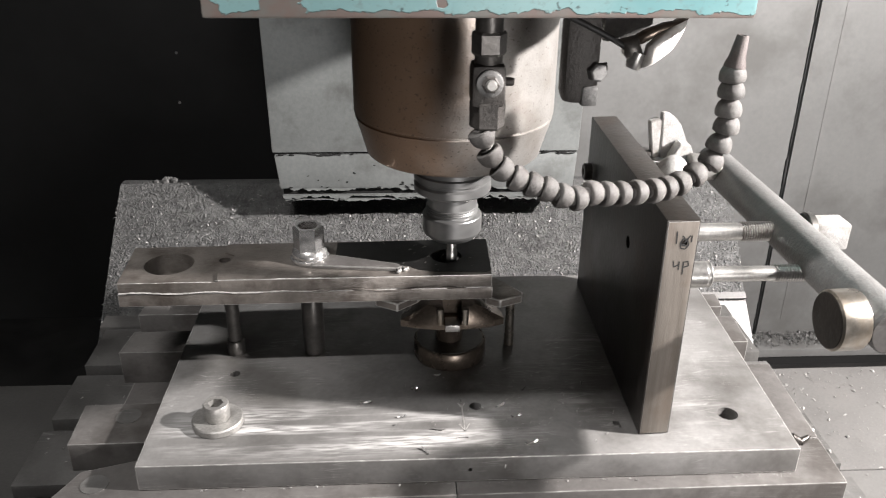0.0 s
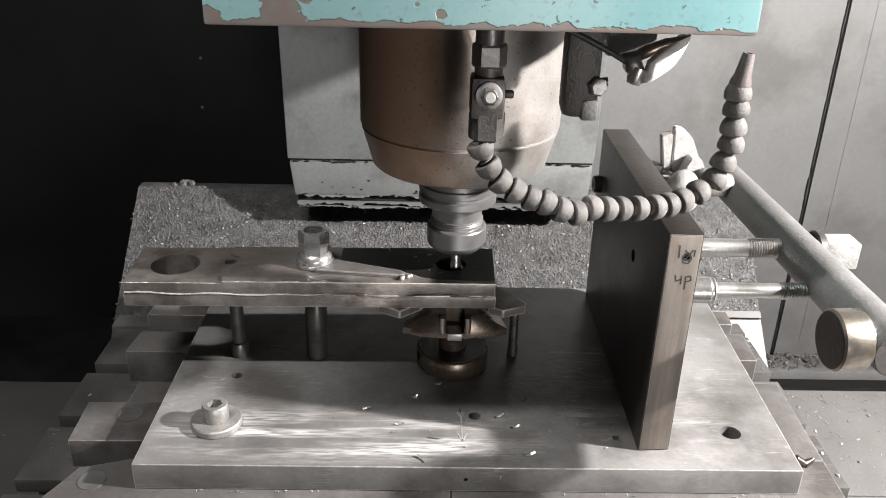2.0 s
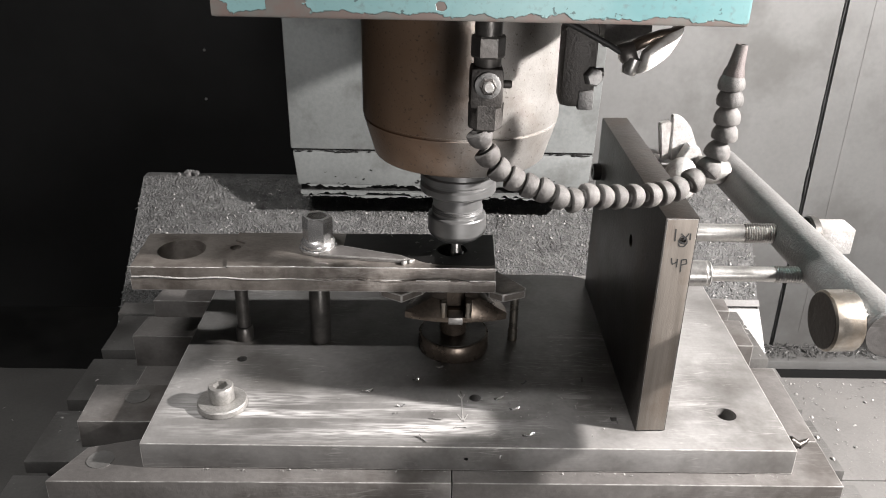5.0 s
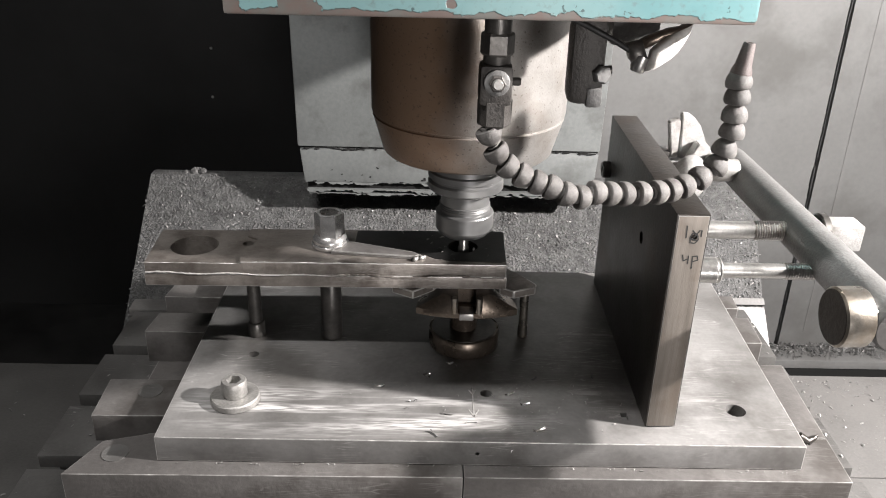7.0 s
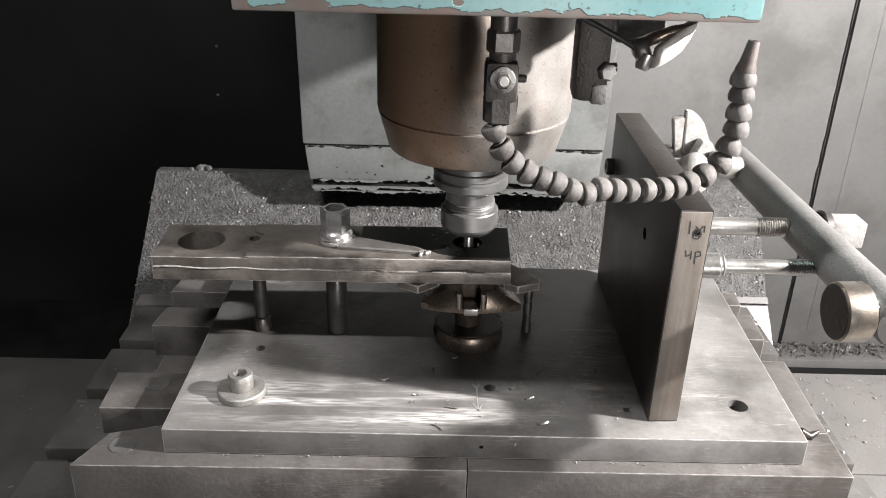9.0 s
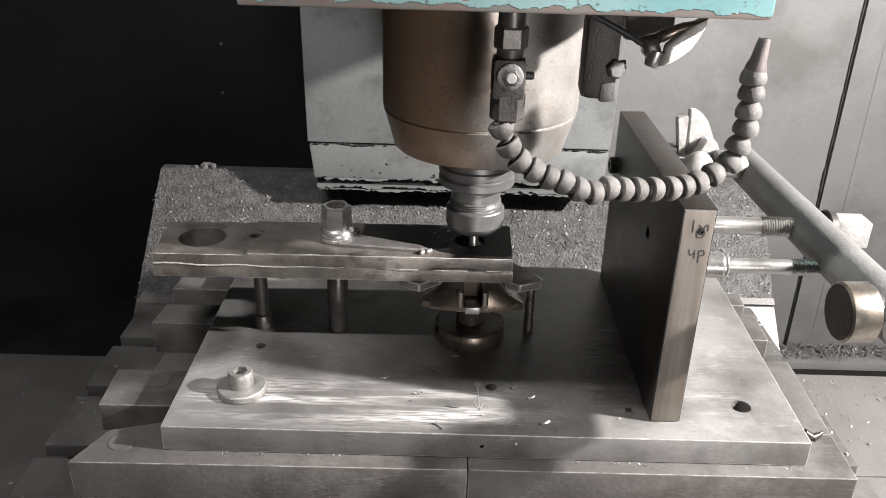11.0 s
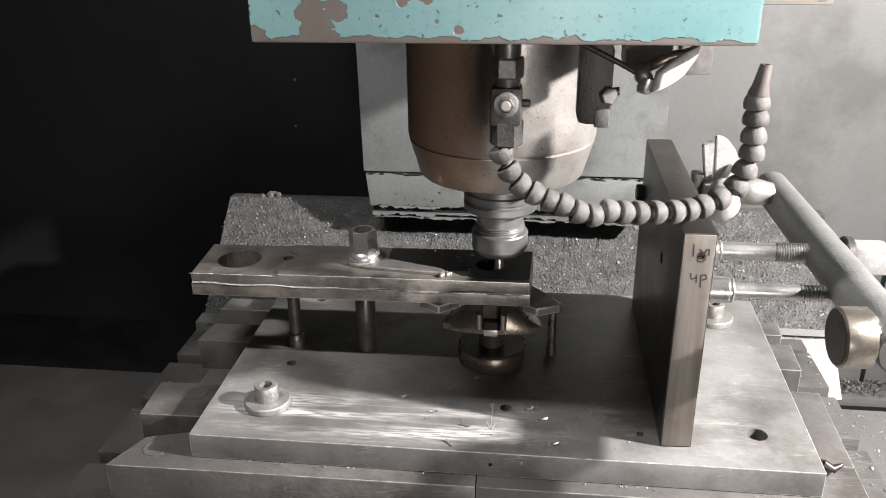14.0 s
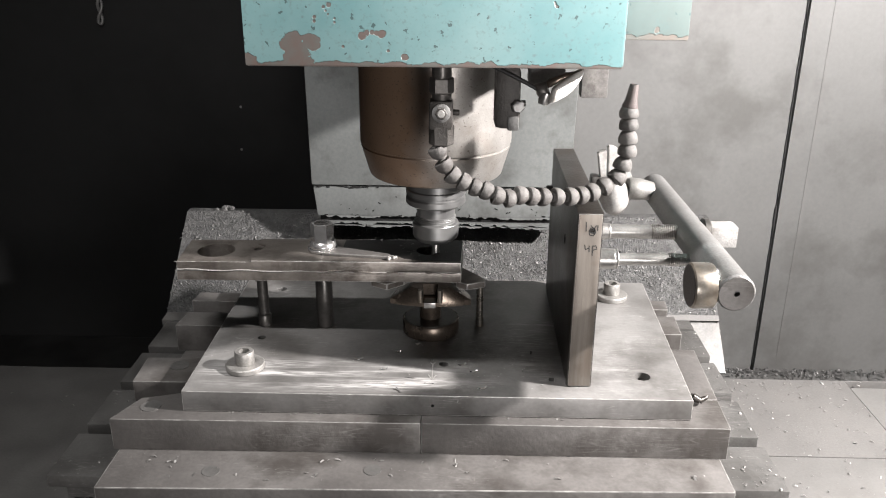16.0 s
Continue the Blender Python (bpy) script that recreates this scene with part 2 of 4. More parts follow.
M_PLATE = ground_plate("ground_steel_plate")
M_STEEL = material("bright_steel", (0.39, 0.3822, 0.3666), (0.5304, 0.5187, 0.5031), 40.0, (0.26, 0.42), 0.85, 0.08, 400.0)
M_EDGE = material("dark_milled_steel", (0.036, 0.032, 0.029), (0.066, 0.059, 0.053), 14.0, (0.30, 0.45), 0.55, 0.15, 220.0, (1, 1, 1), (0.07, 0.05, 0.038), 0.6, 16.0, grain=0.85, scratch=0.06)
M_SAWN = material("sawn_brown_edge", (0.135, 0.119, 0.103), (0.245, 0.219, 0.192), 9.0, (0.34, 0.48), 0.45, 0.12, 200.0, (11, 3, 0.5), (0.14, 0.108, 0.085), 0.55, 22.0, grain=0.9)
M_CHROME = material("chromed_steel", (0.62, 0.61, 0.60), (0.76, 0.75, 0.74), 60.0, (0.15, 0.26), 0.85, 0.04, 300.0)
M_SCREW = material("dull_zinc_screw", (0.289, 0.2805, 0.2677), (0.391, 0.3825, 0.3655), 60.0, (0.38, 0.55), 0.6, 0.12, 500.0)
M_JAW = material("forged_bright_steel", (0.36, 0.355, 0.345), (0.50, 0.49, 0.48), 60.0, (0.35, 0.5), 0.2, 0.25, 500.0, (1, 1, 1), (0.18, 0.16, 0.14), 0.5, 50.0)
M_BAR = material("sawn_brown_steel", (0.12, 0.107, 0.096), (0.265, 0.242, 0.220), 24.0, (0.28, 0.46), 0.5, 0.2, 260.0, (1.0, 1.2, 1.2), (0.065, 0.051, 0.043), 0.65, 34.0, grain=0.84, scratch=0.12)
M_DARK = material("oiled_dark_steel", (0.07, 0.068, 0.065), (0.17, 0.16, 0.15), 24.0, (0.28, 0.48), 0.7, 0.15, 260.0)
M_RAIL = material("oily_grey_steel", (0.115, 0.108, 0.104), (0.215, 0.205, 0.197), 9.0, (0.34, 0.52), 0.42, 0.15, 240.0, (1, 1, 1), (0.062, 0.055, 0.05), 0.85, 11.0, grain=0.82, scratch=0.1)
M_TABLE = material("cast_iron_table", (0.11, 0.107, 0.103), (0.19, 0.186, 0.18), 16.0, (0.38, 0.6), 0.5, 0.2, 300.0, (1, 1, 1), (0.07, 0.067, 0.063), 0.6, 10.0, grain=0.85, scratch=0.2)
M_QUILL = browned_shaded("brown_shaded_quill")
M_ROD = material("scaled_grey_bar", (0.13, 0.128, 0.125), (0.20, 0.198, 0.194), 35.0, (0.45, 0.62), 0.12, 0.3, 420.0, (1, 1, 1), (0.11, 0.107, 0.103), 0.5, 24.0)
M_BRASS = material("polished_yellowed_steel", (0.2788, 0.2542, 0.2214), (0.3936, 0.3649, 0.3239), 40.0, (0.22, 0.4), 0.92, 0.10, 300.0, (1, 1, 1), (0.22, 0.17, 0.12), 0.6, 40.0)
M_HUB = material("bronzed_dark_steel", (0.105, 0.082, 0.065), (0.22, 0.182, 0.148), 35.0, (0.22, 0.36), 0.75, 0.05, 300.0, (1, 1, 1), (0.05, 0.04, 0.033), 0.7, 34.0)
M_HOSE = material("dusty_grey_plastic", (0.075, 0.071, 0.068), (0.175, 0.166, 0.158), 120.0, (0.5, 0.75), 0.0, 0.35, 1300.0, (1, 1, 1), (0.05, 0.043, 0.04), 0.7, 80.0, vary=0.15)
M_NOZZLE = material("dusty_red_brown_plastic", (0.07475, 0.05525, 0.052), (0.117, 0.09425, 0.08905), 60.0, (0.55, 0.75), 0.0, 0.3, 900.0)
M_WALL = material("grey_painted_sheet_metal", (0.134, 0.134, 0.1315), (0.176, 0.176, 0.1725), 2.2, (0.40, 0.55), 0.0, 0.03, 120.0, (1, 1, 1), (0.070, 0.067, 0.063), 0.55, 5.0, grain=0.90)
M_COLUMN = material("pale_grey_machine_paint", (0.136, 0.143, 0.141), (0.176, 0.185, 0.182), 5.0, (0.35, 0.5), 0.0, 0.03, 200.0, (1, 1, 1), (0.065, 0.065, 0.062), 0.6, 17.0, grain=0.82)
M_BLACK = material("near_black", (0.0010, 0.0010, 0.0010), (0.0027, 0.0027, 0.0026), 6.0, (0.75, 0.9), 0.0, 0.02, 200.0)
M_COVER = material("pale_dusty_sheet", (0.1218, 0.1189, 0.1148), (0.174, 0.1694, 0.1641), 6.0, (0.45, 0.6), 0.0, 0.06, 300.0, (1, 1, 1), (0.10, 0.096, 0.091), 0.5, 9.0, grain=0.85)
M_PAN = material("shade_dark_sheet", (0.060, 0.058, 0.056), (0.105, 0.102, 0.098), 8.0, (0.45, 0.65), 0.0, 0.15, 320.0, (1, 1, 1), (0.05, 0.048, 0.046), 0.6, 6.0, grain=0.8)
M_SHEET = material("chip_dusted_sheet", (0.102, 0.0986, 0.0952), (0.1496, 0.1448, 0.1401), 8.0, (0.45, 0.65), 0.0, 0.15, 320.0, (1, 1, 1), (0.11, 0.105, 0.10), 0.5, 8.0, grain=0.8)
M_FLOOR = material("shade_black_pan", (0.006, 0.006, 0.006), (0.014, 0.0135, 0.013), 9.0, (0.5, 0.75), 0.0, 0.35, 320.0, (1, 1, 1), (0.02, 0.019, 0.018), 0.4, 7.0, grain=0.8)
M_BARE = material("bare_bright_sheet", (0.10, 0.098, 0.096), (0.17, 0.167, 0.164), 30.0, (0.35, 0.5), 0.3, 0.05, 300.0, (1, 1, 1), (0.16, 0.15, 0.14), 0.6, 45.0)
M_SWARFBED = material("chip_covered_guard", (0.075, 0.075, 0.075), (0.20, 0.20, 0.197), 70.0, (0.45, 0.75), 0.15, 1.0, 300.0, (1, 1, 1), None, 0, 9, 0, 0.007)
M_CHIP = material("steel_chip", (0.24, 0.235, 0.228), (0.46, 0.45, 0.435), 300.0, (0.4, 0.6), 0.6, 0.0, 500.0)
M_CHIPDULL = material("dull_steel_chip", (0.085, 0.085, 0.084), (0.24, 0.237, 0.233), 300.0, (0.4, 0.6), 0.4, 0.0, 500.0)
M_WHITE = material("white_enamel_shade", (0.80, 0.79, 0.76), (0.88, 0.87, 0.85), 40.0, (0.3, 0.45), 0.0, 0.1, 200.0, (1, 1, 1), (0.25, 0.19, 0.12), 0.6, 40.0)
M_WORN = material("worn_bright_edge", (0.26, 0.25, 0.24), (0.66, 0.645, 0.625), 90.0, (0.28, 0.45), 0.45, 0.0, 300.0)
M_CRUST = material("oily_crusted_fitting", (0.034, 0.030, 0.027), (0.090, 0.083, 0.077), 90.0, (0.4, 0.6), 0.25, 0.3, 500.0)
M_DULLEDGE = material("dull_worn_edge", (0.17, 0.163, 0.155), (0.44, 0.43, 0.415), 60.0, (0.3, 0.48), 0.4, 0.0, 300.0)
M_SHADE_OIL = material("black_shade_and_oil", (0.008, 0.008, 0.008), (0.02, 0.019, 0.018), 60.0, (0.32, 0.5), 0.0, 0.06, 300.0)
M_INK = material("black_marker_ink", (0.012, 0.012, 0.012), (0.03, 0.03, 0.03), 200.0, (0.5, 0.6), 0.0, 0.0)
M_RUBBER = material("black_rubber", (0.014, 0.014, 0.014), (0.03, 0.03, 0.03), 30.0, (0.5, 0.7), 0.0, 0.2, 300.0)
M_CHUCK = material("satin_collet_steel", (0.21, 0.21, 0.21), (0.30, 0.30, 0.295), 60.0, (0.30, 0.42), 0.75, 0.0, grain=0.97)
M_TEAL = chipped_paint("chipped_turquoise_paint", (0.175, 0.355, 0.370), (0.275, 0.445, 0.450), (0.20, 0.155, 0.138), -0.183,
                       [(-0.1116, 0.1822, 0.0100), (-0.0960, 0.1845, 0.0082), (-0.1040, 0.1780, 0.0085), (-0.1094, 0.1726, 0.0110), (-0.1030, 0.1680, 0.0085), (-0.0541, 0.1909, 0.0028), (-0.0382, 0.1927, 0.0030), (-0.0500, 0.1932, 0.0020), (-0.0459, 0.1935, 0.0020),
                        (-0.0420, 0.1932, 0.0020), (-0.0192, 0.1744, 0.0026), (-0.0328, 0.1789, 0.0014), (-0.0697, 0.1820, 0.0013), (-0.0920, 0.2050, 0.0014), (-0.0922, 0.2020, 0.0012), (-0.0759, 0.2040, 0.0012), (-0.0761, 0.2010, 0.0012),
                        (-0.0845, 0.2129, 0.0014), (-0.0827, 0.2100, 0.0013), (-0.0809, 0.2074, 0.0012), (-0.0796, 0.2142, 0.0022), (-0.1500, 0.1690, 0.0075)], 1.3288 - 1.16)

# greyer, grimy paint, also darkened to offset the lamp on the box
M_TEAL_DULL = chipped_paint("grimy_darkened_turquoise", (0.13, 0.165, 0.16), (0.18, 0.22, 0.21), (0.20, 0.17, 0.15), -0.003, [(0.2250, 0.1800, 0.0040)], 1.3340 - 1.16)

# ---- builders ----
# bevel colours: worn steel, with the edge highlight painted in
WORN_HIGHLIT = {M_PLATE: M_WORN, M_BAR: M_WORN, M_RAIL: M_DULLEDGE, M_SAWN: M_DULLEDGE}
ORIGIN = {}


def thing(name, at, label, category, group="", kind=""):
    ob = new(name)
    ob.location = at
    ORIGIN[ob] = Vector(at)
    ob.empty_display_size = 0.02
    return tagged(ob, label, category, group, kind)


def part(name, bm, mat, parent=None, label="", smooth=40):
    """Links a bmesh, made in world metres, as one mesh under a thing or a part."""
    base = ORIGIN.get(parent, Vector((0, 0, 0)))
    bm.normal_update()
    if smooth:
        for f in bm.faces:
            f.smooth = True
        for e in bm.edges:
            e.smooth = len(e.link_faces) == 2 and e.calc_face_angle(0) < radians(smooth)
    bmesh.ops.translate(bm, verts=bm.verts, vec=-base)
    me = bpy.data.meshes.new(name)
    bm.to_mesh(me)
    bm.free()
    me.materials.append(mat)
    me.materials.append(WORN_HIGHLIT.get(mat, mat))
    ob = new(name, me)
    ORIGIN[ob] = base
    if parent:
        ob.parent = parent
    if label:
        tagged(ob, label)
    return ob


def prism(poly, z0, z1, bevel=0.0, bm=None, top=None):
    """A plate with that outline, counter-clockwise from above; top: an outline of its own for the upper face."""
    bm = bm or bmesh.new()
    lo = [bm.verts.new((x, y, z0)) for x, y in poly]
    hi = [bm.verts.new((x, y, z1)) for x, y in (top or poly)]
    fs = [bm.faces.new(hi), bm.faces.new(lo[::-1])]
    k = len(poly)
    for i in range(k):
        fs.append(bm.faces.new((lo[i], lo[(i + 1) % k], hi[(i + 1) % k], hi[i])))
    if bevel:
        edges = list({e for f in fs for e in f.edges})
        bmesh.ops.bevel(bm, geom=edges, offset=bevel, segments=2, affect="EDGES", profile=0.6, material=1)
    return bm


def stack(levels):
    """A solid through outlines of equal count, each at its height."""
    bm = bmesh.new()
    loops = [[bm.verts.new((x, y, z)) for x, y in poly] for poly, z in levels]
    for a, b in zip(loops, loops[1:]):
        for i in range(len(a)):
            j = (i + 1) % len(a)
            bm.faces.new((a[i], a[j], b[j], b[i]))
    bm.faces.new(loops[0][::-1])
    bm.faces.new(loops[-1])
    bmesh.ops.recalc_face_normals(bm, faces=bm.faces)
    return bm


def block(x0, x1, y0, y1, z0, z1, bevel=0.0, bm=None):
    return prism([(x0, y0), (x1, y0), (x1, y1), (x0, y1)], z0, z1, bevel, bm)


def lathe(rings, centre, axis=(0, 0, 1), seg=48, bm=None, caps=True):
    """A turned shape: rings of (radius, height) along the axis from the centre."""
    bm = bm or bmesh.new()
    q = Vector((0, 0, 1)).rotation_difference(Vector(axis).normalized())
    c = Vector(centre)
    loops = []
    for r, h in rings:
        loops.append([bm.verts.new(c + q @ Vector((r * math.cos(2 * math.pi * i / seg), r * math.sin(2 * math.pi * i / seg), h))) for i in range(seg)])
    for a, b in zip(loops, loops[1:]):
        for i in range(seg):
            j = (i + 1) % seg
            bm.faces.new((a[i], a[j], b[j], b[i]))
    if caps:
        bm.faces.new(loops[0][::-1])
        bm.faces.new(loops[-1])
    bmesh.ops.recalc_face_normals(bm, faces=bm.faces)
    return bm


def cut(ob, *cutters):
    """Cuts holes through a plate: the modifier's result becomes its mesh."""
    for bm in cutters:
        me = bpy.data.meshes.new("cutter")
        bm.to_mesh(me)
        bm.free()
        tool = new("cutter", me)
        tool.location = -ORIGIN[ob]
        mod = ob.modifiers.new("hole", "BOOLEAN")
        mod.operation, mod.object, mod.solver = "DIFFERENCE", tool, "EXACT"
        tool.parent = ob.parent
        if ob.parent:
            tool.location = -ORIGIN[ob]
        bpy.context.view_layer.update()
        done = bpy.data.meshes.new_from_object(ob.evaluated_get(bpy.context.evaluated_depsgraph_get()))
        ob.modifiers.clear()
        old = ob.data
        ob.data = done
        bpy.data.meshes.remove(old)
        bpy.data.objects.remove(tool)
    fix = bmesh.new()
    fix.from_mesh(ob.data)
    for f in fix.faces:
        f.smooth = True
    for e in fix.edges:
        e.smooth = len(e.link_faces) == 2 and e.calc_face_angle(0) < radians(35)
    fix.to_mesh(ob.data)
    fix.free()
    return ob


def lerp(a, b, k):
    return a + (b - a) * k


# ---- the enclosure ----
LEDGE_Z0, LEDGE_Z1 = 0.512, 0.530
# floor coloured near black to stand for the shade down in the pan
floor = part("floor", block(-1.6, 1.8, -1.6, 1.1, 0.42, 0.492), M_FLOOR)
tagged(floor, "steel chip pan floor deep under the table, shade painted black", "floor", kind="structure")
ledge = part("trim_1", block(0.47, 1.6, 0.800, 0.86, LEDGE_Z0, LEDGE_Z1, 0.002), M_WALL)
tagged(ledge, "low grey steel ledge along the foot of the panel", "ledge", kind="structure")
# the gap's shade is a solid block coloured black
ledge_shade = part("trim_5", block(0.48, 1.6, 0.8025, 0.86, 0.492, LEDGE_Z0), M_BLACK)
tagged(ledge_shade, "black block for the shade in the gap under the ledge", "gap", kind="structure")
wall_back = part("wall_back", block(0.17, 0.6575, 0.86, 0.89, 0.46, 2.4, 0.003), M_WALL)
tagged(wall_back, "grey painted sheet metal enclosure panel, smudged", "wall", kind="structure")
wall_right = part("wall_right_panel", block(0.6630, 1.8, 0.857, 0.89, 0.46, 2.4, 0.003), M_WALL)
tagged(wall_right, "grey painted sheet metal door panel beside a seam", "wall", kind="structure")
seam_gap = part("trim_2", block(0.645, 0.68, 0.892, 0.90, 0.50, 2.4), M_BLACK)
tagged(seam_gap, "dark backing of the panel seam", "seam", kind="structure")
rib = part("trim_3", block(0.708, 0.7105, 0.8561, 0.858, 0.565, 2.4, 0.0006), M_WALL)
tagged(rib, "thin folded rib on the grey panel", "trim", kind="structure")
bm = bmesh.new()
rnd = random.Random(12)
for k in range(60):
    z = 0.56 + 1.0 * k / 60 + rnd.uniform(-0.01, 0.01)
    big = 2.2 if 0.86 < z < 0.93 else 1.0
    bmesh.ops.create_icosphere(bm, subdivisions=1, radius=1.0, matrix=pose(0.6590 - rnd.uniform(0.0, 0.0012), 0.8585, z) @ Matrix.Diagonal((rnd.uniform(0.0008, 0.0017) * big, 0.0016 * big, rnd.uniform(0.012, 0.030), 1)))
sealant = part("trim_4", bm, M_RUBBER, None, "", 60)
tagged(sealant, "dark lumpy sealant along the panel seam", "sealant", kind="structure")
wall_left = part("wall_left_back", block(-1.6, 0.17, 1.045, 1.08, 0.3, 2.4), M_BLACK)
tagged(wall_left, "black panel behind the machine", "wall", kind="structure")
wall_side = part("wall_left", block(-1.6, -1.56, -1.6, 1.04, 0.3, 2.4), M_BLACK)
tagged(wall_side, "black enclosure side panel", "wall", kind="structure")
wall_r = part("wall_right", block(1.78, 1.8, 0.1, 0.85, 0.492, 2.4), M_WALL)
tagged(wall_r, "grey painted enclosure side panel", "wall", kind="structure")
# unseen roof, added to close the top and hold back overhead light
roof = part("ceiling", block(-1.558, 1.778, -0.20, 0.855, 2.1, 2.13), M_WALL)
tagged(roof, "added grey sheet metal roof over the enclosure, out of view", "ceiling", kind="structure")
for x, z in ((-0.491, 1.0725), (-0.497, 0.975), (-0.60, 1.36)):
    rv = thing("rivet", (x, 1.045, z), "small bright rivet on the black panel", "rivet", "rivets on the black panel")
    part("rivet_head", lathe([(0.003, 0.0), (0.0028, 0.0015), (0.0015, 0.0026)], (x, 1.0455, z), (0, -1, 0), 12), M_STEEL, rv)

# ---- column ----
col = thing("machine_column", (-0.025, 0.6, 0.98), "pale grey painted column box with chipped lower edge", "column")
part("upper_panel", prism([(-0.241, 0.527), (0.186, 0.527), (0.186, 0.859), (-0.241, 0.859)], 1.0440, 1.9, 0.003,
                          top=[(-0.252, 0.527), (0.205, 0.527), (0.205, 0.859), (-0.252, 0.859)]), M_COLUMN, col)
part("lower_panel", prism([(-0.233, 0.526), (0.182, 0.526), (0.182, 0.859), (-0.233, 0.859)], 0.9915, 1.0410, 0.003,
                          top=[(-0.2385, 0.526), (0.185, 0.526), (0.185, 0.859), (-0.2385, 0.859)]), M_COLUMN, col)


def ragged(x0, x1, y0, y1, top, drop, seed, step=0.0022):
    """A strip along x whose lower edge is torn."""
    rnd = random.Random(seed)
    bm = bmesh.new()
    count = int((x1 - x0) / step)
    d, rows = drop * 0.5, []
    for k in range(count + 1):
        d = min(drop, max(drop * 0.12, d + rnd.uniform(-0.42, 0.42) * drop))
        x = x0 + (x1 - x0) * k / count
        rows.append([bm.verts.new(p) for p in ((x, y0, top), (x, y0, top - d), (x, y1, top - d * 0.8), (x, y1, top))])
    for a, b in zip(rows, rows[1:]):
        for i in range(4):
            j = (i + 1) % 4
            bm.faces.new((a[i], a[j], b[j], b[i]))
    bm.faces.new(rows[0])
    bm.faces.new(rows[-1][::-1])
    bmesh.ops.recalc_face_normals(bm, faces=bm.faces)
    return bm


part("flaked_edge", ragged(-0.2315, 0.181, 0.5272, 0.534, 0.992, 0.0045, 4), M_COLUMN, col, "ragged flaked lower edge", 30)
part("lip", ragged(-0.2305, 0.181, 0.5290, 0.56, 0.9800, 0.0055, 5), M_COLUMN, col, "ragged chip-caked lip", 30)
# black block painted in for the shade between the flaked edge and lip
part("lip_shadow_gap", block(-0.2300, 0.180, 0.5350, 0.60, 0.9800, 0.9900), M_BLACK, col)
bm = bmesh.new()
rnd = random.Random(17)
for k in range(34):
    x = rnd.choice((rnd.uniform(-0.235, 0.180), rnd.uniform(-0.235, -0.15), rnd.uniform(0.02, 0.180)))
    bmesh.ops.create_icosphere(bm, subdivisions=1, radius=1.0, matrix=pose(x, 0.5262, 1.0425 + rnd.uniform(-0.0025, 0.0022), 0, rnd.uniform(-12, 12), 0) @ Matrix.Diagonal((rnd.uniform(0.002, 0.010), 0.0012, rnd.uniform(0.0006, 0.0020), 1)))
for k in range(26):
    bmesh.ops.create_icosphere(bm, subdivisions=1, radius=1.0, matrix=pose(rnd.uniform(-0.225, 0.178), 0.5256, 0.9925 + abs(rnd.gauss(0, 0.010)), 0, rnd.uniform(-40, 40), 0) @ Matrix.Diagonal((rnd.uniform(0.0008, 0.0045), 0.0008, rnd.uniform(0.0005, 0.0014), 1)))
tagged(part("paint_gouges", bm, M_BLACK, col, "", 60), "black gouges where paint is lost", kind="stuff")
part("lower_lip", ragged(-0.2290, 0.181, 0.5310, 0.56, 0.9735, 0.0040, 8), M_COLUMN, col, "ragged chip-caked lip", 30)
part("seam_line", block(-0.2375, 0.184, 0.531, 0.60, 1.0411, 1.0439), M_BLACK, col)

# ---- guard behind the table, thick with chips ----
guard = part("chip_guard", prism([(-0.489, 0.405), (0.435, 0.405), (0.435, 0.43), (-0.489, 0.43)], 0.772, 0.967, 0.003,
                                 top=[(-0.485, 0.614), (0.448, 0.614), (0.448, 0.635), (-0.485, 0.635)]), M_SWARFBED)
tagged(guard, "sloping way guard caked with fine grey steel chips", "guard", kind="structure")

# the guard overlaps a bare lower cover; its thick edge shows beside the table
def on_slope(v0, v1, thick):
    """A plate on the guard's slope, from share v0 to v1 of its way up."""
    bm = bmesh.new()
    vs = [[bm.verts.new((x, lerp(0.405, 0.614, v) - 0.70 * h, lerp(0.772, 0.967, v) + 0.715 * h)) for x in (0.24, 0.4375)] for v, h in ((v0, 0.0), (v0, thick), (v1, thick), (v1, 0.0))]
    for a, b in zip(vs, vs[1:] + vs[:1]):
        bm.faces.new((a[0], a[1], b[1], b[0]))
    for e in (0, 1):
        bm.faces.new([v[e] for v in vs])
    bmesh.ops.recalc_face_normals(bm, faces=bm.faces)
    return bm


guard_edge = part("trim_6", on_slope(0.31, 0.345, 0.0065), M_SHEET)
tagged(guard_edge, "thick dusty lower edge of the chip guard", "guard edge", kind="structure")
lower_cover = part("trim_7", on_slope(0.0, 0.30, 0.0035), M_BARE)
tagged(lower_cover, "bare bright lower way cover with few chips", "way cover", kind="structure")

# ---- machine table ----
table = thing("machine_table", (-0.03, 0.15, 0.492), "cast iron machine table with T-slots, oily and dusted with chips", "machine table")
for k in range(4):
    y0 = -0.0445 + 0.1005 * k
    y1 = y0 + 0.081
    part("slot_land", prism([(-0.4275, y0), (0.3685, y0), (0.3685, y1), (-0.4285, y1)], 0.8655, 0.88, 0.0008), M_TABLE, table)
    part("slot_web", block(-0.4155, 0.3565, y0 + 0.014, y1 - 0.014, 0.842, 0.8655), M_TABLE, table)
part("edge_land", prism([(-0.4385, 0.3440), (0.3685, 0.3440), (0.3685, 0.3730), (-0.4395, 0.3730)], 0.8655, 0.88, 0.0014), M_TABLE, table)
bm = bmesh.new()
rnd = random.Random(21)
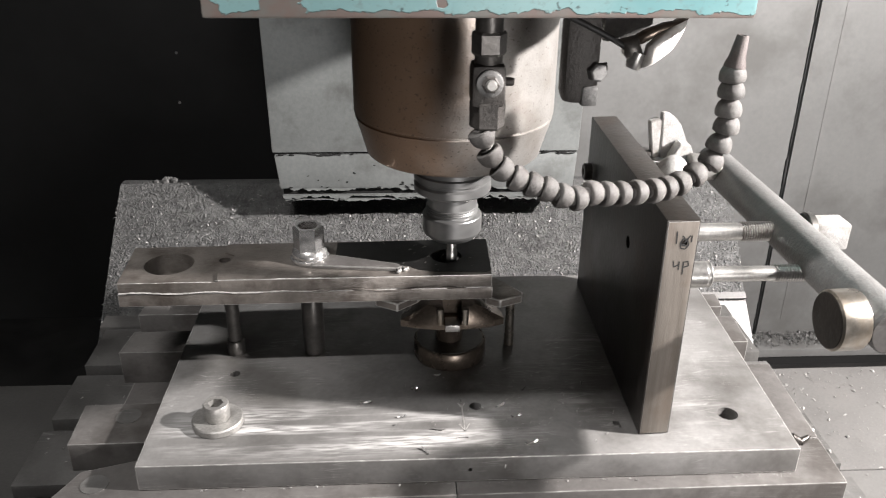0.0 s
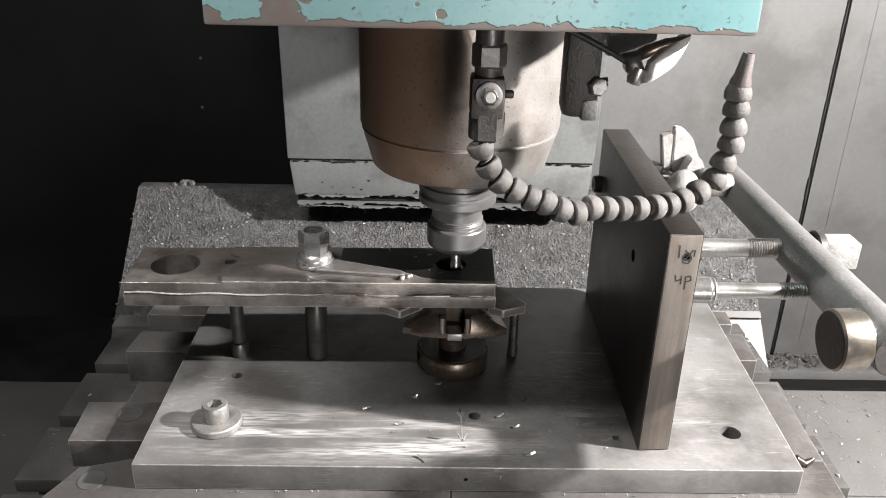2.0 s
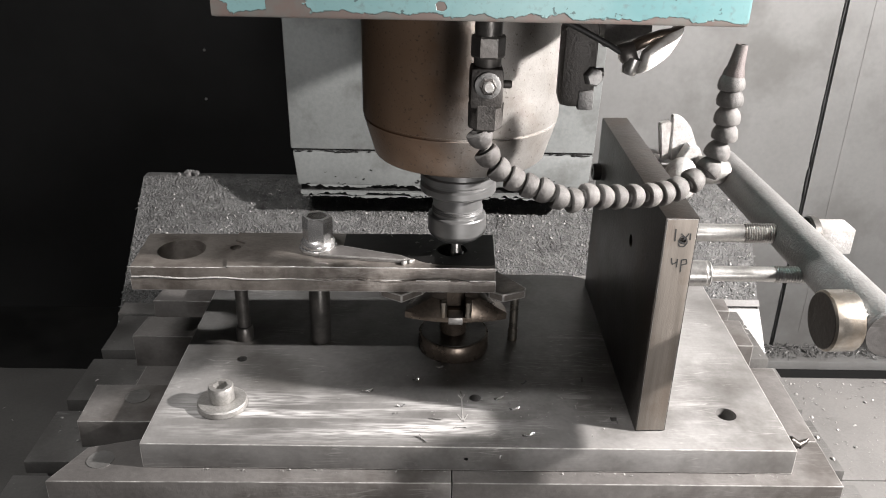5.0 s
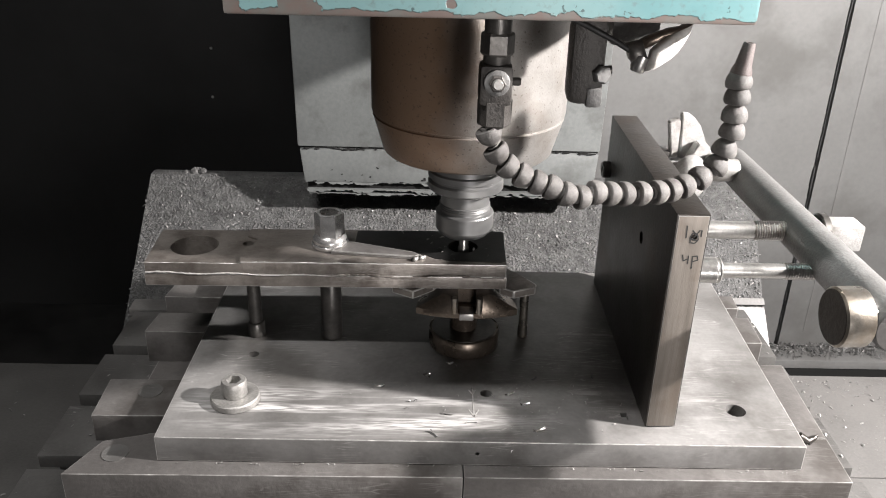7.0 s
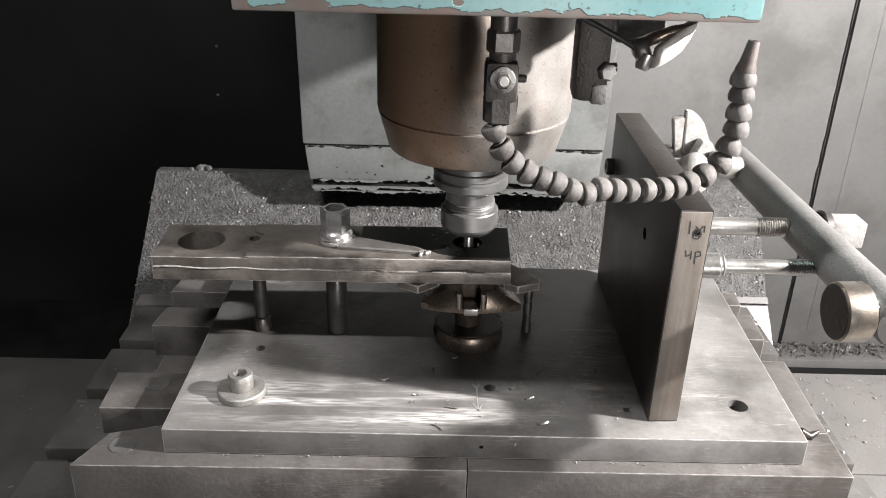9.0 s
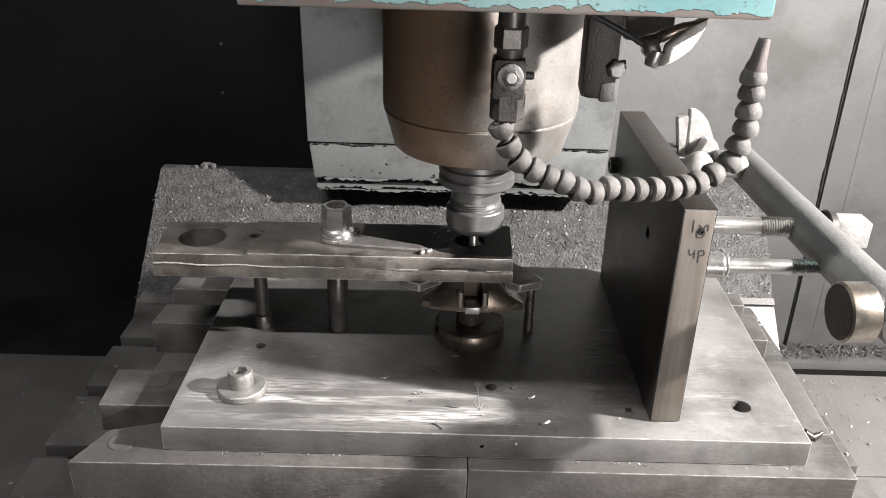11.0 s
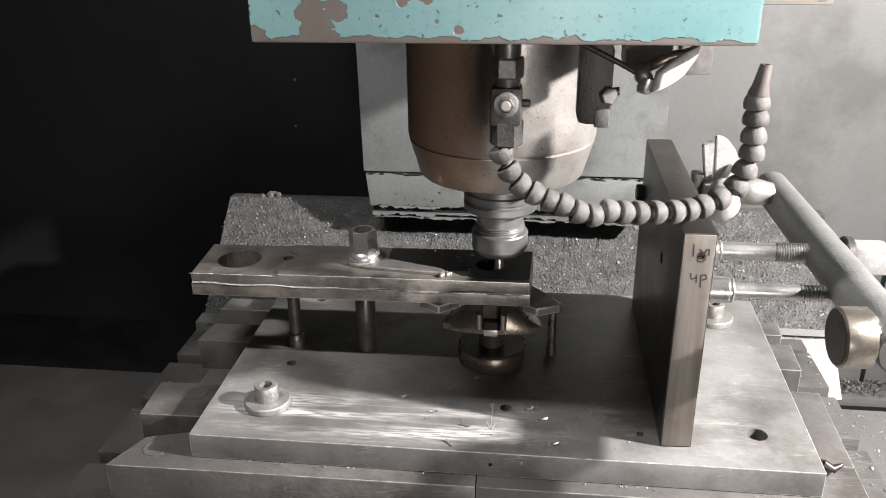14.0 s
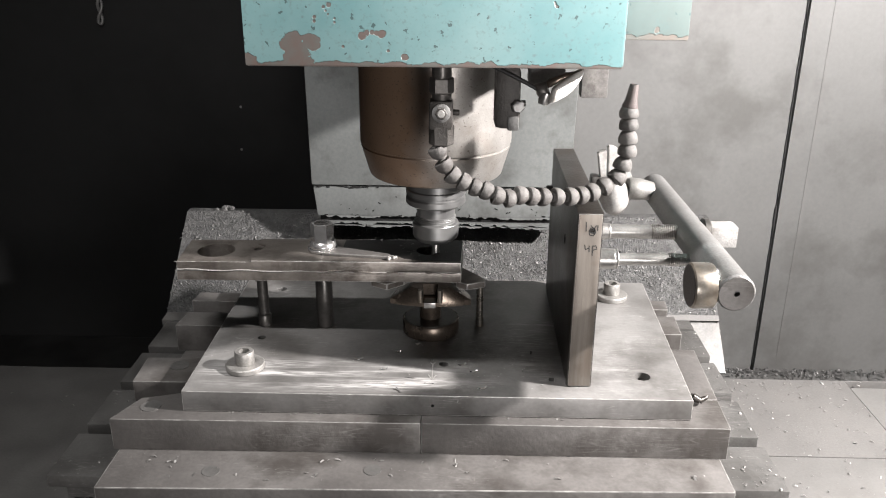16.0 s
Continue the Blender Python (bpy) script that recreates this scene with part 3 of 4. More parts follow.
for k in range(14):
    bmesh.ops.create_icosphere(bm, subdivisions=1, radius=1.0, matrix=pose(-0.3585 + rnd.uniform(-0.013, 0.013), 0.3580 + rnd.uniform(-0.006, 0.006), 0.880) @ Matrix.Diagonal((rnd.uniform(0.004, 0.010), rnd.uniform(0.003, 0.007), 0.0008, 1)))
part("oil_clot", bm, M_BLACK, table, "black ragged clot of oil", 60)
part("table_body", block(-0.41, 0.35, -0.06, 0.37, 0.492, 0.842, 0.004), M_TABLE, table)

# ---- drip trays at both ends of the table, moving with it ----
tray = thing("drip_tray", (0.48, 0.1, 0.79), "grey sheet drip tray on the table's end, dusted with chips", "tray", "trays at the table's ends")
part("rear_panel", block(0.351, 0.602, 0.1375, 0.338, 0.795, 0.800, 0.0008), M_SHEET, tray)
part("front_panel", block(0.351, 0.602, -0.55, 0.1365, 0.794, 0.7992, 0.0008), M_COVER, tray, "paler grey sheet panel")
part("side_panel", block(0.6035, 1.05, -0.55, 0.318, 0.794, 0.799, 0.0008), M_COVER, tray, "pale bare sheet panel")
part("rim", block(0.351, 1.05, 0.3384, 0.3404, 0.770, 0.7985, 0.0004), M_SHEET, tray)
# left tray: darker sheet colour in place of the weaker light there
tray2 = thing("drip_tray", (-0.6, 0.1, 0.79), "grey sheet drip tray on the table's end, darkened for shade", "tray", "trays at the table's ends")
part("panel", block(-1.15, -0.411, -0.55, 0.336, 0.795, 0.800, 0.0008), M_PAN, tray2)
part("rim", block(-1.15, -0.411, 0.3364, 0.3384, 0.770, 0.7985, 0.0004), M_SHEET, tray2)

# ---- riser plate and rails ----
riser = thing("riser_plate", (-0.02, 0.05, 0.88), "thick oily grey steel riser plate on the machine table", "plate")
part("plate", prism([(-0.3245, -0.1440), (0.2775, -0.1310), (0.2805, 0.245), (-0.3265, 0.24)], 0.8802, 0.9415, 0.0011), M_RAIL, riser)
for x, y in ((-0.222, -0.115), (-0.066, -0.108)):
    part("plug", lathe([(0.0085, 0.0), (0.0085, 0.0006)], (x, y, 0.9415), seg=24), M_TABLE, riser)

RAILS, SCREWS = [], []
RAIL_LABEL = "oily flame-cut steel rail under the fixture plate"


def rail(poly, z0=0.9417, z1=0.977, plugs=(), mat=M_RAIL, label=RAIL_LABEL):
    cx, cy = sum(p[0] for p in poly) / len(poly), sum(p[1] for p in poly) / len(poly)
    r = thing("support_rail", (cx, cy, z0), label, "rail", "rails under the fixture plate")
    part("rail_body", prism(poly, z0, z1, 0.0007), mat, r)
    RAILS.append(r)
    for x, y in plugs:
        part("plug", lathe([(0.0105, 0.0), (0.0105, 0.0006)], (x, y, z1), seg=28), M_TABLE, r, "worn filled bolt hole")
    return r


rail([(-0.330, -0.0825), (-0.0208, -0.0795), (-0.0208, -0.028), (-0.268, -0.0285), (-0.3125, -0.042)], plugs=[(-0.297, -0.057)], label="oily grey steel rail with a clipped corner, butted to another")
rail([(-0.0200, -0.0795), (0.2840, -0.0785), (0.2863, -0.0245), (-0.0200, -0.028)], label="oily grey steel rail with dark stains, butted to another")
rail([(0.2580, -0.0238), (0.2863, -0.0236), (0.2910, 0.0880), (0.262, 0.0880)], label="short oily grey steel rail along the plate's side, dusted with chips")
rail([(-0.335, -0.0085), (0.252, 0.000), (0.250, 0.058), (-0.338, 0.0455)], z0=0.9500, plugs=[(-0.296, 0.028)])
rail([(-0.335, 0.130), (0.2865, 0.1277), (0.2895, 0.1790), (-0.331, 0.1685)])
rail([(-0.337, 0.203), (0.2857, 0.199), (0.2886, 0.2274), (-0.334, 0.231)])
# a curl of swarf stuck at the corner of the plate
swarf = thing("swarf_curl", (0.262, -0.04, 0.977), "twisted dark steel swarf curl at the plate's corner", "swarf")
bm = bmesh.new()
turns = [Vector((0.2500, -0.030, 0.9800)), Vector((0.2570, -0.034, 0.9865)), Vector((0.2640, -0.036, 0.9830)), Vector((0.2700, -0.034, 0.9850)), Vector((0.2730, -0.033, 0.9870))]
for k, (a, b) in enumerate(zip(turns, turns[1:])):
    r0, r1 = (0.0022, 0.0042, 0.0036, 0.0024)[k], (0.0042, 0.0036, 0.0024, 0.0008)[k]
    lathe([(r0, 0.0), (r1, (b - a).length)], a, b - a, 7, bm)
part("curl", bm, M_EDGE, swarf, smooth=60)

# ---- fixture plate ----
fixture = thing("fixture_plate", (0.0, 0.09, 0.9775), "ground steel fixture plate with brushed wipe marks and bolt holes", "plate")
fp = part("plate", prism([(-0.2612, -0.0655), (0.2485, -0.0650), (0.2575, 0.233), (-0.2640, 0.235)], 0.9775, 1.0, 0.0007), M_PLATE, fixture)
SCRIBED = [(-0.0115, 0.0035, -0.0112, -0.0330), (-0.0112, -0.0330, -0.0152, -0.0235), (-0.0112, -0.0330, -0.0072, -0.0235), (-0.0145, 0.0045, -0.0118, -0.0010), (-0.0088, 0.0045, -0.0112, -0.0010)]
HOLES = [(0.0, 0.0, 0.0052), (0.2072, -0.0185, 0.0085), (-0.2082, 0.0555, 0.0047), (-0.2141, 0.1935, 0.0060)]
cut(fp, *[lathe([(r, -0.018), (r, 0.01)], (x, y, 1.0), seg=28) for x, y, r in HOLES],
    lathe([(0.0017, -0.02), (0.0017, 0.02)], (-0.0095, -0.0655, 0.9885), (0, 1, 0), 12),
    block(0.1095, 0.1150, -0.0330, -0.0245, 0.996, 1.02), block(-0.0178, -0.0092, -0.0414, -0.0397, 0.998, 1.02))


for x0, y0, x1, y1 in SCRIBED:
    a, b = Vector((x0, y0, 1.0)), Vector((x1, y1, 1.0))
    side = (b - a).normalized().cross(Vector((0, 0, 1))) * 0.0005
    line = bmesh.new()
    corners = [line.verts.new(p + Vector((0, 0, h))) for h in (-0.001, 0.00025) for p in (a - side, b - side, b + side, a + side)]
    bmesh.ops.convex_hull(line, input=corners)
    part("scribed_line", line, M_WORN, fixture, "bright scribed arrow line", 0)


def socket_screw(x, y, z, turn=0.0):
    s = thing("socket_screw", (x, y, z), "steel socket head cap screw on a round washer", "screw", "screws that hold the fixture plate")
    part("washer", lathe([(0.0195, 0.0), (0.0203, 0.0006), (0.0203, 0.0052), (0.0193, 0.0062), (0.0075, 0.0062)], (x, y, z)), M_SCREW, s)
    head = part("head", lathe([(0.0098, 0.0), (0.0102, 0.0006), (0.0102, 0.0125), (0.0094, 0.0138)], (x, y, z + 0.0063)), M_SCREW, s)
    hexa = bmesh.new()
    lathe([(0.0062, 0.005), (0.0062, 0.03)], (x, y, z + 0.0063), seg=6, bm=hexa)
    cut(head, hexa)
    SCREWS.append(s)
    return s


socket_screw(-0.2090, -0.0150, 1.0)
socket_screw(0.2079, 0.1830, 1.0)

# ---- upright stop plate ----
upright = thing("upright_plate", (0.137, 0.09, 1.0), "thick dark steel upright plate with a sawn brown edge", "plate")
up = part("plate", prism([(0.1258, -0.0425), (0.1505, -0.0415), (0.1530, 0.2145), (0.1282, 0.2135)], 1.0, 1.1855, 0.0012), M_EDGE, upright)
cut(up, lathe([(0.0055, -0.05), (0.0055, 0.004)], (0.1265, 0.045, 1.128), (-1, 0, 0), 20),
    lathe([(0.0026, -0.004), (0.0026, 0.02)], (0.1400, -0.044, 1.1676), (0, -1, 0), 14))
face = part("sawn_face", prism([(0.1270, -0.0431), (0.1494, -0.0421), (0.1494, -0.0412), (0.1270, -0.0422)], 1.0012, 1.1843, 0.0003), M_SAWN, upright, "sawn brown edge with vertical streaks")
cut(face, lathe([(0.0026, -0.004), (0.0026, 0.02)], (0.1400, -0.044, 1.1676), (0, -1, 0), 14))
INK = [(0.134, 1.1769, 0.1344, 1.1674), (0.1373, 1.1682, 0.1389, 1.1711), (0.1389, 1.1711, 0.1423, 1.1705), (0.1423, 1.1705, 0.1436, 1.1661), (0.1436, 1.1661, 0.1414, 1.1631), (0.1414, 1.1631, 0.1379, 1.1638), (0.1379, 1.1638, 0.1373, 1.1682), (0.1381, 1.1667, 0.1424, 1.1653), (0.1385, 1.1733, 0.1433, 1.1683), (0.1439, 1.1734, 0.1406, 1.1682), (0.1452, 1.1734, 0.1453, 1.1683),
       (0.1339, 1.154, 0.135, 1.1491), (0.135, 1.1491, 0.1388, 1.1511), (0.1384, 1.1533, 0.1386, 1.1466), (0.1415, 1.1526, 0.1419, 1.1428), (0.1415, 1.1526, 0.1449, 1.1531), (0.1449, 1.1531, 0.1458, 1.1497), (0.1458, 1.1497, 0.1421, 1.1486)]
for x0, z0, x1, z1 in INK:
    a, b = Vector((x0, 0, z0)), Vector((x1, 0, z1))
    side = (b - a).normalized().cross(Vector((0, 1, 0))) * 0.00048
    line = bmesh.new()
    ends = [a - side - (b - a) * 0.04, b - side, b + side, a + side]
    corners = [line.verts.new((q.x, y + (q.x - 0.127) * 0.0446, q.z)) for q in ends for y in (-0.04325, -0.0425)]
    bmesh.ops.convex_hull(line, input=corners)
    part("marker_stroke", line, M_INK, upright, "black marker stroke", 0)
part("bolt_end", lathe([(0.0085, 0.0), (0.0085, 0.006), (0.0072, 0.0075), (0.0035, 0.0075), (0.0030, 0.004)], (0.1275, 0.195, 1.135), (-1, 0, 0), 24), M_DARK, upright)

# ---- round bar held on studs beside the upright ----
ROD_A, ROD_B = Vector((0.2525, -0.1270, 1.1425)), Vector((0.2560, 0.2180, 1.1370))
rod_dir = (ROD_B - ROD_A).normalized()
rod_len = (ROD_B - ROD_A).length
clampbar = thing("clamp_bar", (0.245, 0.04, 1.14), "grey scaled round steel bar carried on studs by the upright plate", "round bar")
rod = part("bar", lathe([(0.0153, 0.0), (0.0166, 0.0014), (0.0166, rod_len - 0.0014), (0.0155, rod_len)], ROD_A, rod_dir, 56), M_ROD, clampbar)
cut(rod, lathe([(0.0026, -0.01), (0.0026, 0.012)], ROD_A + Vector((0.001, 0, -0.001)), rod_dir, 16))
part("end_face", lathe([(0.0027, 0.0), (0.0150, 0.0), (0.0152, 0.0003), (0.0152, 0.0014), (0.0027, 0.0014), (0.0027, 0.0)], ROD_A - rod_dir * 0.0008, rod_dir, 40, caps=False), M_RAIL, clampbar, "sawn brown end of the bar")


def stud(y, z, r, x0, x1, collar, thread):
    bm = lathe([(r, 0.0), (r, x1 - x0)], (x0, y, z), (1, 0, 0), 28)
    s = part("stud", bm, M_STEEL, clampbar)
    part("collar", lathe([(collar * 0.94, 0.0), (collar, 0.0008), (collar, 0.0150), (collar * 0.97, 0.0158), (collar * 0.97, 0.0172), (collar, 0.0180), (collar * 0.92, 0.0192), (r, 0.0194)], (x0, y, z), (1, 0, 0), 32), M_STEEL, s, "", 20)
    rings = []
    h = thread
    while h < x1 - x0:
        rings += [(r * 1.0, h), (r * 1.13, h + 0.0009), (r * 1.0, h + 0.0018)]
        h += 0.002
    part("thread", lathe(rings, (x0, y, z), (1, 0, 0), 24), M_STEEL, s)
    return s


stud(0.0335, 1.1415, 0.0073, 0.1520, 0.248, 0.0086, 0.062)
stud(-0.0245, 1.1332, 0.0058, 0.1506, 0.248, 0.0100, 0.068)
cap = part("end_boss", lathe([(0.0190, 0.0), (0.0203, 0.0012), (0.0203, 0.0180), (0.0192, 0.0196)], (0.2172, -0.1090, 1.142), (1, 0.02, 0.02), 48), M_BRASS, clampbar, "short bright round boss welded to the bar")
# thin dark disc: the face's turn from the light put into its colour
part("boss_face", lathe([(0.0184, 0.0), (0.0188, 0.0004), (0.0188, 0.0012)], (0.2166, -0.1090, 1.142), (1, 0.02, 0.02), 48), M_EDGE, clampbar, "sawn face of the boss, darkened for its unlit side")
bm = bmesh.new()
rnd = random.Random(9)
for k in range(26):
    a = k / 26 * 2 * math.pi
    c = Vector((0.2385, -0.1090, 1.142)) + Vector((rnd.uniform(-0.006, 0.002), 0.013 * math.cos(a), 0.013 * math.sin(a)))
    bmesh.ops.create_icosphere(bm, subdivisions=1, radius=rnd.uniform(0.003, 0.0052), matrix=Matrix.Translation(c))
tagged(part("weld_bead", bm, M_CHROME, clampbar, "", 60), "lumpy bright weld bead", kind="stuff")
bolt = part("square_bolt", block(0.2730, 0.3000, 0.022, 0.0445, 1.1290, 1.1510, 0.002), M_JAW, clampbar, "bright square bolt head")
part("bolt_washer", lathe([(0.0155, 0.0), (0.0168, 0.0012), (0.0168, 0.006), (0.0155, 0.0072)], (0.2655, 0.033, 1.140), (1, 0, 0), 36), M_DARK, clampbar)

# ---- jaw clamp at the far end of the bar ----
jaw = thing("jaw_clamp", (0.197, 0.165, 1.117), "bright forged steel jaw clamp with two prongs", "clamp")
part("neck", lathe([(0.0115, 0.0), (0.0130, 0.002), (0.0130, 0.014), (0.0105, 0.030)], (0.2130, 0.166, 1.150), (1, 0.05, -0.12), 32), M_SCREW, jaw)
bm = bmesh.new()
bmesh.ops.create_uvsphere(bm, u_segments=20, v_segments=12, radius=1.0, matrix=pose(0.1985, 0.164, 1.139) @ Matrix.Diagonal((0.0170, 0.016, 0.0225, 1)))
bmesh.ops.bisect_plane(bm, geom=bm.verts[:] + bm.edges[:] + bm.faces[:], plane_co=(0, 0.156, 1.146), plane_no=(-0.2, -0.75, 0.75), clear_outer=True)
bmesh.ops.holes_fill(bm, edges=[e for e in bm.edges if e.is_boundary])
part("jaw_body", bm, M_JAW, jaw, smooth=30)


def prong(pts, y0, y1):
    bm = bmesh.new()
    a = [bm.verts.new((x, y0, z)) for x, z in pts]
    b = [bm.verts.new((x, y1, z)) for x, z in pts]
    bm.faces.new(a)
    bm.faces.new(b[::-1])
    for i in range(len(pts)):
        j = (i + 1) % len(pts)
        bm.faces.new((a[j], a[i], b[i], b[j]))
    bmesh.ops.recalc_face_normals(bm, faces=bm.faces)
    bmesh.ops.bevel(bm, geom=bm.edges[:], offset=0.0010, segments=2, affect="EDGES")
    return bm


part("prong", prong([(0.1842, 1.152), (0.1905, 1.152), (0.1895, 1.1895), (0.1860, 1.1892), (0.1788, 1.1868)], 0.186, 0.197), M_JAW, jaw)
part("prong", prong([(0.1945, 1.148), (0.2222, 1.146), (0.2215, 1.1575), (0.2165, 1.1700), (0.2100, 1.1838), (0.2045, 1.1900), (0.1985, 1.1940), (0.1912, 1.1946)], 0.190, 0.200), M_JAW, jaw)
part("prong", prong([(0.1975, 1.142), (0.2225, 1.140), (0.2240, 1.1510), (0.2165, 1.1680), (0.2062, 1.1695), (0.1990, 1.1550)], 0.174, 0.189), M_JAW, jaw)
part("jaw_foot", block(0.1830, 0.2200, 0.176, 0.206, 1.128, 1.1500, 0.003), M_JAW, jaw)
part("jaw_heel", block(0.1730, 0.1835, 0.186, 0.204, 1.130, 1.1580, 0.003), M_DARK, jaw)

# ---- clamped bar (the workpiece) ----
work = thing("workpiece_bar", (-0.14, 0.088, 1.068), "brown flame-cut steel lever bar with a large bore", "workpiece")
BAR = [(-0.2955, 0.0510), (0.0172, 0.0550), (0.0195, 0.1285), (-0.3000, 0.1225)]


def inset(poly, d):
    cx, cy = sum(p[0] for p in poly) / len(poly), sum(p[1] for p in poly) / len(poly)
    return [(x + (d if x < cx else -d), y + (d if y < cy else -d)) for x, y in poly]


bores = [(-0.2610, 0.0885, 0.0210), (-0.2145, 0.0945, 0.0050), (-0.0205, 0.0920, 0.0135)]
lower = part("lower_plate", prism(BAR, 1.0715, 1.0828, 0.0004), M_BAR, work)
upper = part("upper_plate", prism(inset(BAR, 0.0006), 1.08285, 1.0945, 0.0005), M_BAR, work)
for ob in (lower, upper):
    cut(ob, *[lathe([(r, -0.05), (r, 0.05)], (x, y, 1.08), seg=48) for x, y, r in bores])
# the end is milled a little lower, up to a curved step
cut(upper, prism([(-0.32, 0.035), (-0.2105, 0.035), (-0.2120, 0.052), (-0.2142, 0.058), (-0.2152, 0.066), (-0.2150, 0.082), (-0.2080, 0.090), (-0.2075, 0.101), (-0.2170, 0.107), (-0.2185, 0.140), (-0.32, 0.140)], 1.0927, 1.12))
bm = bmesh.new()
rnd = random.Random(5)
for k in range(26):
    x = lerp(-0.130, 0.008, k / 25)
    y = 0.0512 + (x + 0.2955) * 0.0125
    bmesh.ops.create_icosphere(bm, subdivisions=1, radius=1.0, matrix=pose(x, y, 1.0829 + 0.0012 * math.sin(k * 0.45) + rnd.uniform(-0.0005, 0.0005), 0, rnd.uniform(-3, 3), 0) @ Matrix.Diagonal((rnd.uniform(0.006, 0.013), 0.0009, rnd.uniform(0.0003, 0.0008), 1)))
tagged(part("slag_line", bm, M_BAR, work, "", 60), "ragged slag line along the edge", kind="stuff")
bm = bmesh.new()
ring = []
for k in range(91):
    x = lerp(-0.2945, -0.115, k / 90)
    y = 0.0509 + (x + 0.2955) * 0.0125
    z = 1.0838 - 0.0016 * k / 90 + 0.0007 * math.sin(k * 0.21) + rnd.uniform(-0.0002, 0.0002)
    w = rnd.uniform(0.0005, 0.0010) * (1 - 0.5 * k / 90)
    ring.append([bm.verts.new(q) for q in ((x, y + 0.0006, z - w), (x, y - w, z), (x, y + 0.0006, z + w))])
for a, b in zip(ring, ring[1:]):
    for i in range(2):
        bm.faces.new((a[i], b[i], b[i + 1], a[i + 1]))
bmesh.ops.recalc_face_normals(bm, faces=bm.faces)
tagged(part("slag_ridge", bm, M_DULLEDGE, work, "", 60), "pale wavy ridge of slag along the edge", kind="stuff")
bm = bmesh.new()
for k in range(44):
    x = lerp(-0.292, 0.012, k / 43)
    y = 0.0524 + (x + 0.2955) * 0.0125
    bmesh.ops.create_icosphere(bm, subdivisions=1, radius=1.0, matrix=pose(x, y, (1.0942 if x > -0.212 else 1.0925) + rnd.uniform(-0.0003, 0.0003)) @ Matrix.Diagonal((rnd.uniform(0.004, 0.011), 0.0007, rnd.uniform(0.0002, 0.0006), 1)))
tagged(part("burr", bm, M_WORN, work, "", 60), "bright burr along the top edge", kind="stuff")
# black film round the milled end: the quill's shadow painted over oil
film = part("oil_film", prism([(-0.118, 0.0960), (-0.066, 0.0760), (-0.054, 0.0735), (-0.046, 0.0665), (-0.030, 0.0620), (0.0120, 0.0605), (0.0165, 0.0640), (0.0180, 0.1262), (-0.060, 0.1255), (-0.118, 0.1225)], 1.0938, 1.09485), M_SHADE_OIL, work, "black film for the quill's shadow and oil on the milled end", 0)
cut(film, lathe([(0.0135, -0.05), (0.0135, 0.05)], (-0.0205, 0.0920, 1.09), seg=48))
# clamping strap that tapers to a weld
bm = prism([(-0.137, 0.071), (-0.063, 0.0635), (-0.0585, 0.0675), (-0.065, 0.0735), (-0.131, 0.096)], 1.0946, 1.0980, 0.0012)
part("strap", bm, M_RAIL, work, "flat tapering strap end", 30)
bm = bmesh.new()
for k in range(7):
    bmesh.ops.create_icosphere(bm, subdivisions=2, radius=rnd.uniform(0.0016, 0.0028), matrix=pose(-0.0630 + 0.0013 * k, 0.0610 + 0.0021 * k * (1 if k < 4 else 0.4), 1.0960))
part("weld_bead", bm, M_SCREW, work, "bright weld bead", 60)

nut = thing("flange_nut", (-0.1400, 0.0910, 1.095), "bright chromed tall flange nut with a washer on the bar", "nut")
part("washer", lathe([(0.0160, 0.0), (0.0168, 0.0006), (0.0168, 0.0030), (0.0158, 0.0038)], (-0.1400, 0.0910, 1.0946)), M_CHROME, nut)
part("flange", lathe([(0.0152, 0.0), (0.0158, 0.0015), (0.0150, 0.0040), (0.0128, 0.0066), (0.0115, 0.0075)], (-0.1400, 0.0910, 1.0990)), M_CHROME, nut)
hexn = part("hex_body", lathe([(0.0134, 0.0), (0.0134, 0.0210), (0.0122, 0.0225)], (-0.1400, 0.0910, 1.1040), seg=6), M_CHROME, nut)
cut(hexn, lathe([(0.0082, 0.0140), (0.0098, 0.05)], (-0.1400, 0.0910, 1.1040), seg=32))
part("bolt_end", lathe([(0.0079, 0.0), (0.0079, 0.0155), (0.0070, 0.0165)], (-0.1400, 0.0910, 1.1035), seg=28), M_EDGE, nut)

POST = thing("support_post", (-0.1410, 0.0910, 1.0), "dark steel spacer post under the bar", "post", "posts under the bar")
part("sleeve", lathe([(0.0092, 0.0), (0.0097, 0.001), (0.0097, 0.0705), (0.0092, 0.0713)], (-0.1410, 0.0910, 1.0)), M_DARK, POST)
post2 = thing("support_bolt", (-0.2125, 0.0910, 1.0), "dark steel jack bolt with a round foot under the bar", "bolt", "posts under the bar")
part("foot", lathe([(0.0076, 0.0), (0.0079, 0.0008), (0.0079, 0.0128), (0.0070, 0.0142)], (-0.2125, 0.0910, 1.0)), M_DARK, post2)
part("shank", lathe([(0.0061, 0.0), (0.0061, 0.044)], (-0.2125, 0.0910, 1.0145)), M_DARK, post2)
part("nut", lathe([(0.0112, 0.0), (0.0112, 0.0128)], (-0.2125, 0.0910, 1.0585), seg=6), M_DARK, post2, smooth=20)
pin = thing("dowel_pin", (0.0395, 0.0970, 1.0), "slim brown steel dowel pin standing behind the wedge plate", "pin")
part("shank", lathe([(0.0040, 0.0), (0.0040, 0.0540)], (0.0395, 0.0970, 1.0)), M_BRASS, pin)
part("foot", lathe([(0.0046, 0.0), (0.0046, 0.012), (0.0040, 0.0125)], (0.0395, 0.0970, 1.0)), M_BRASS, pin)

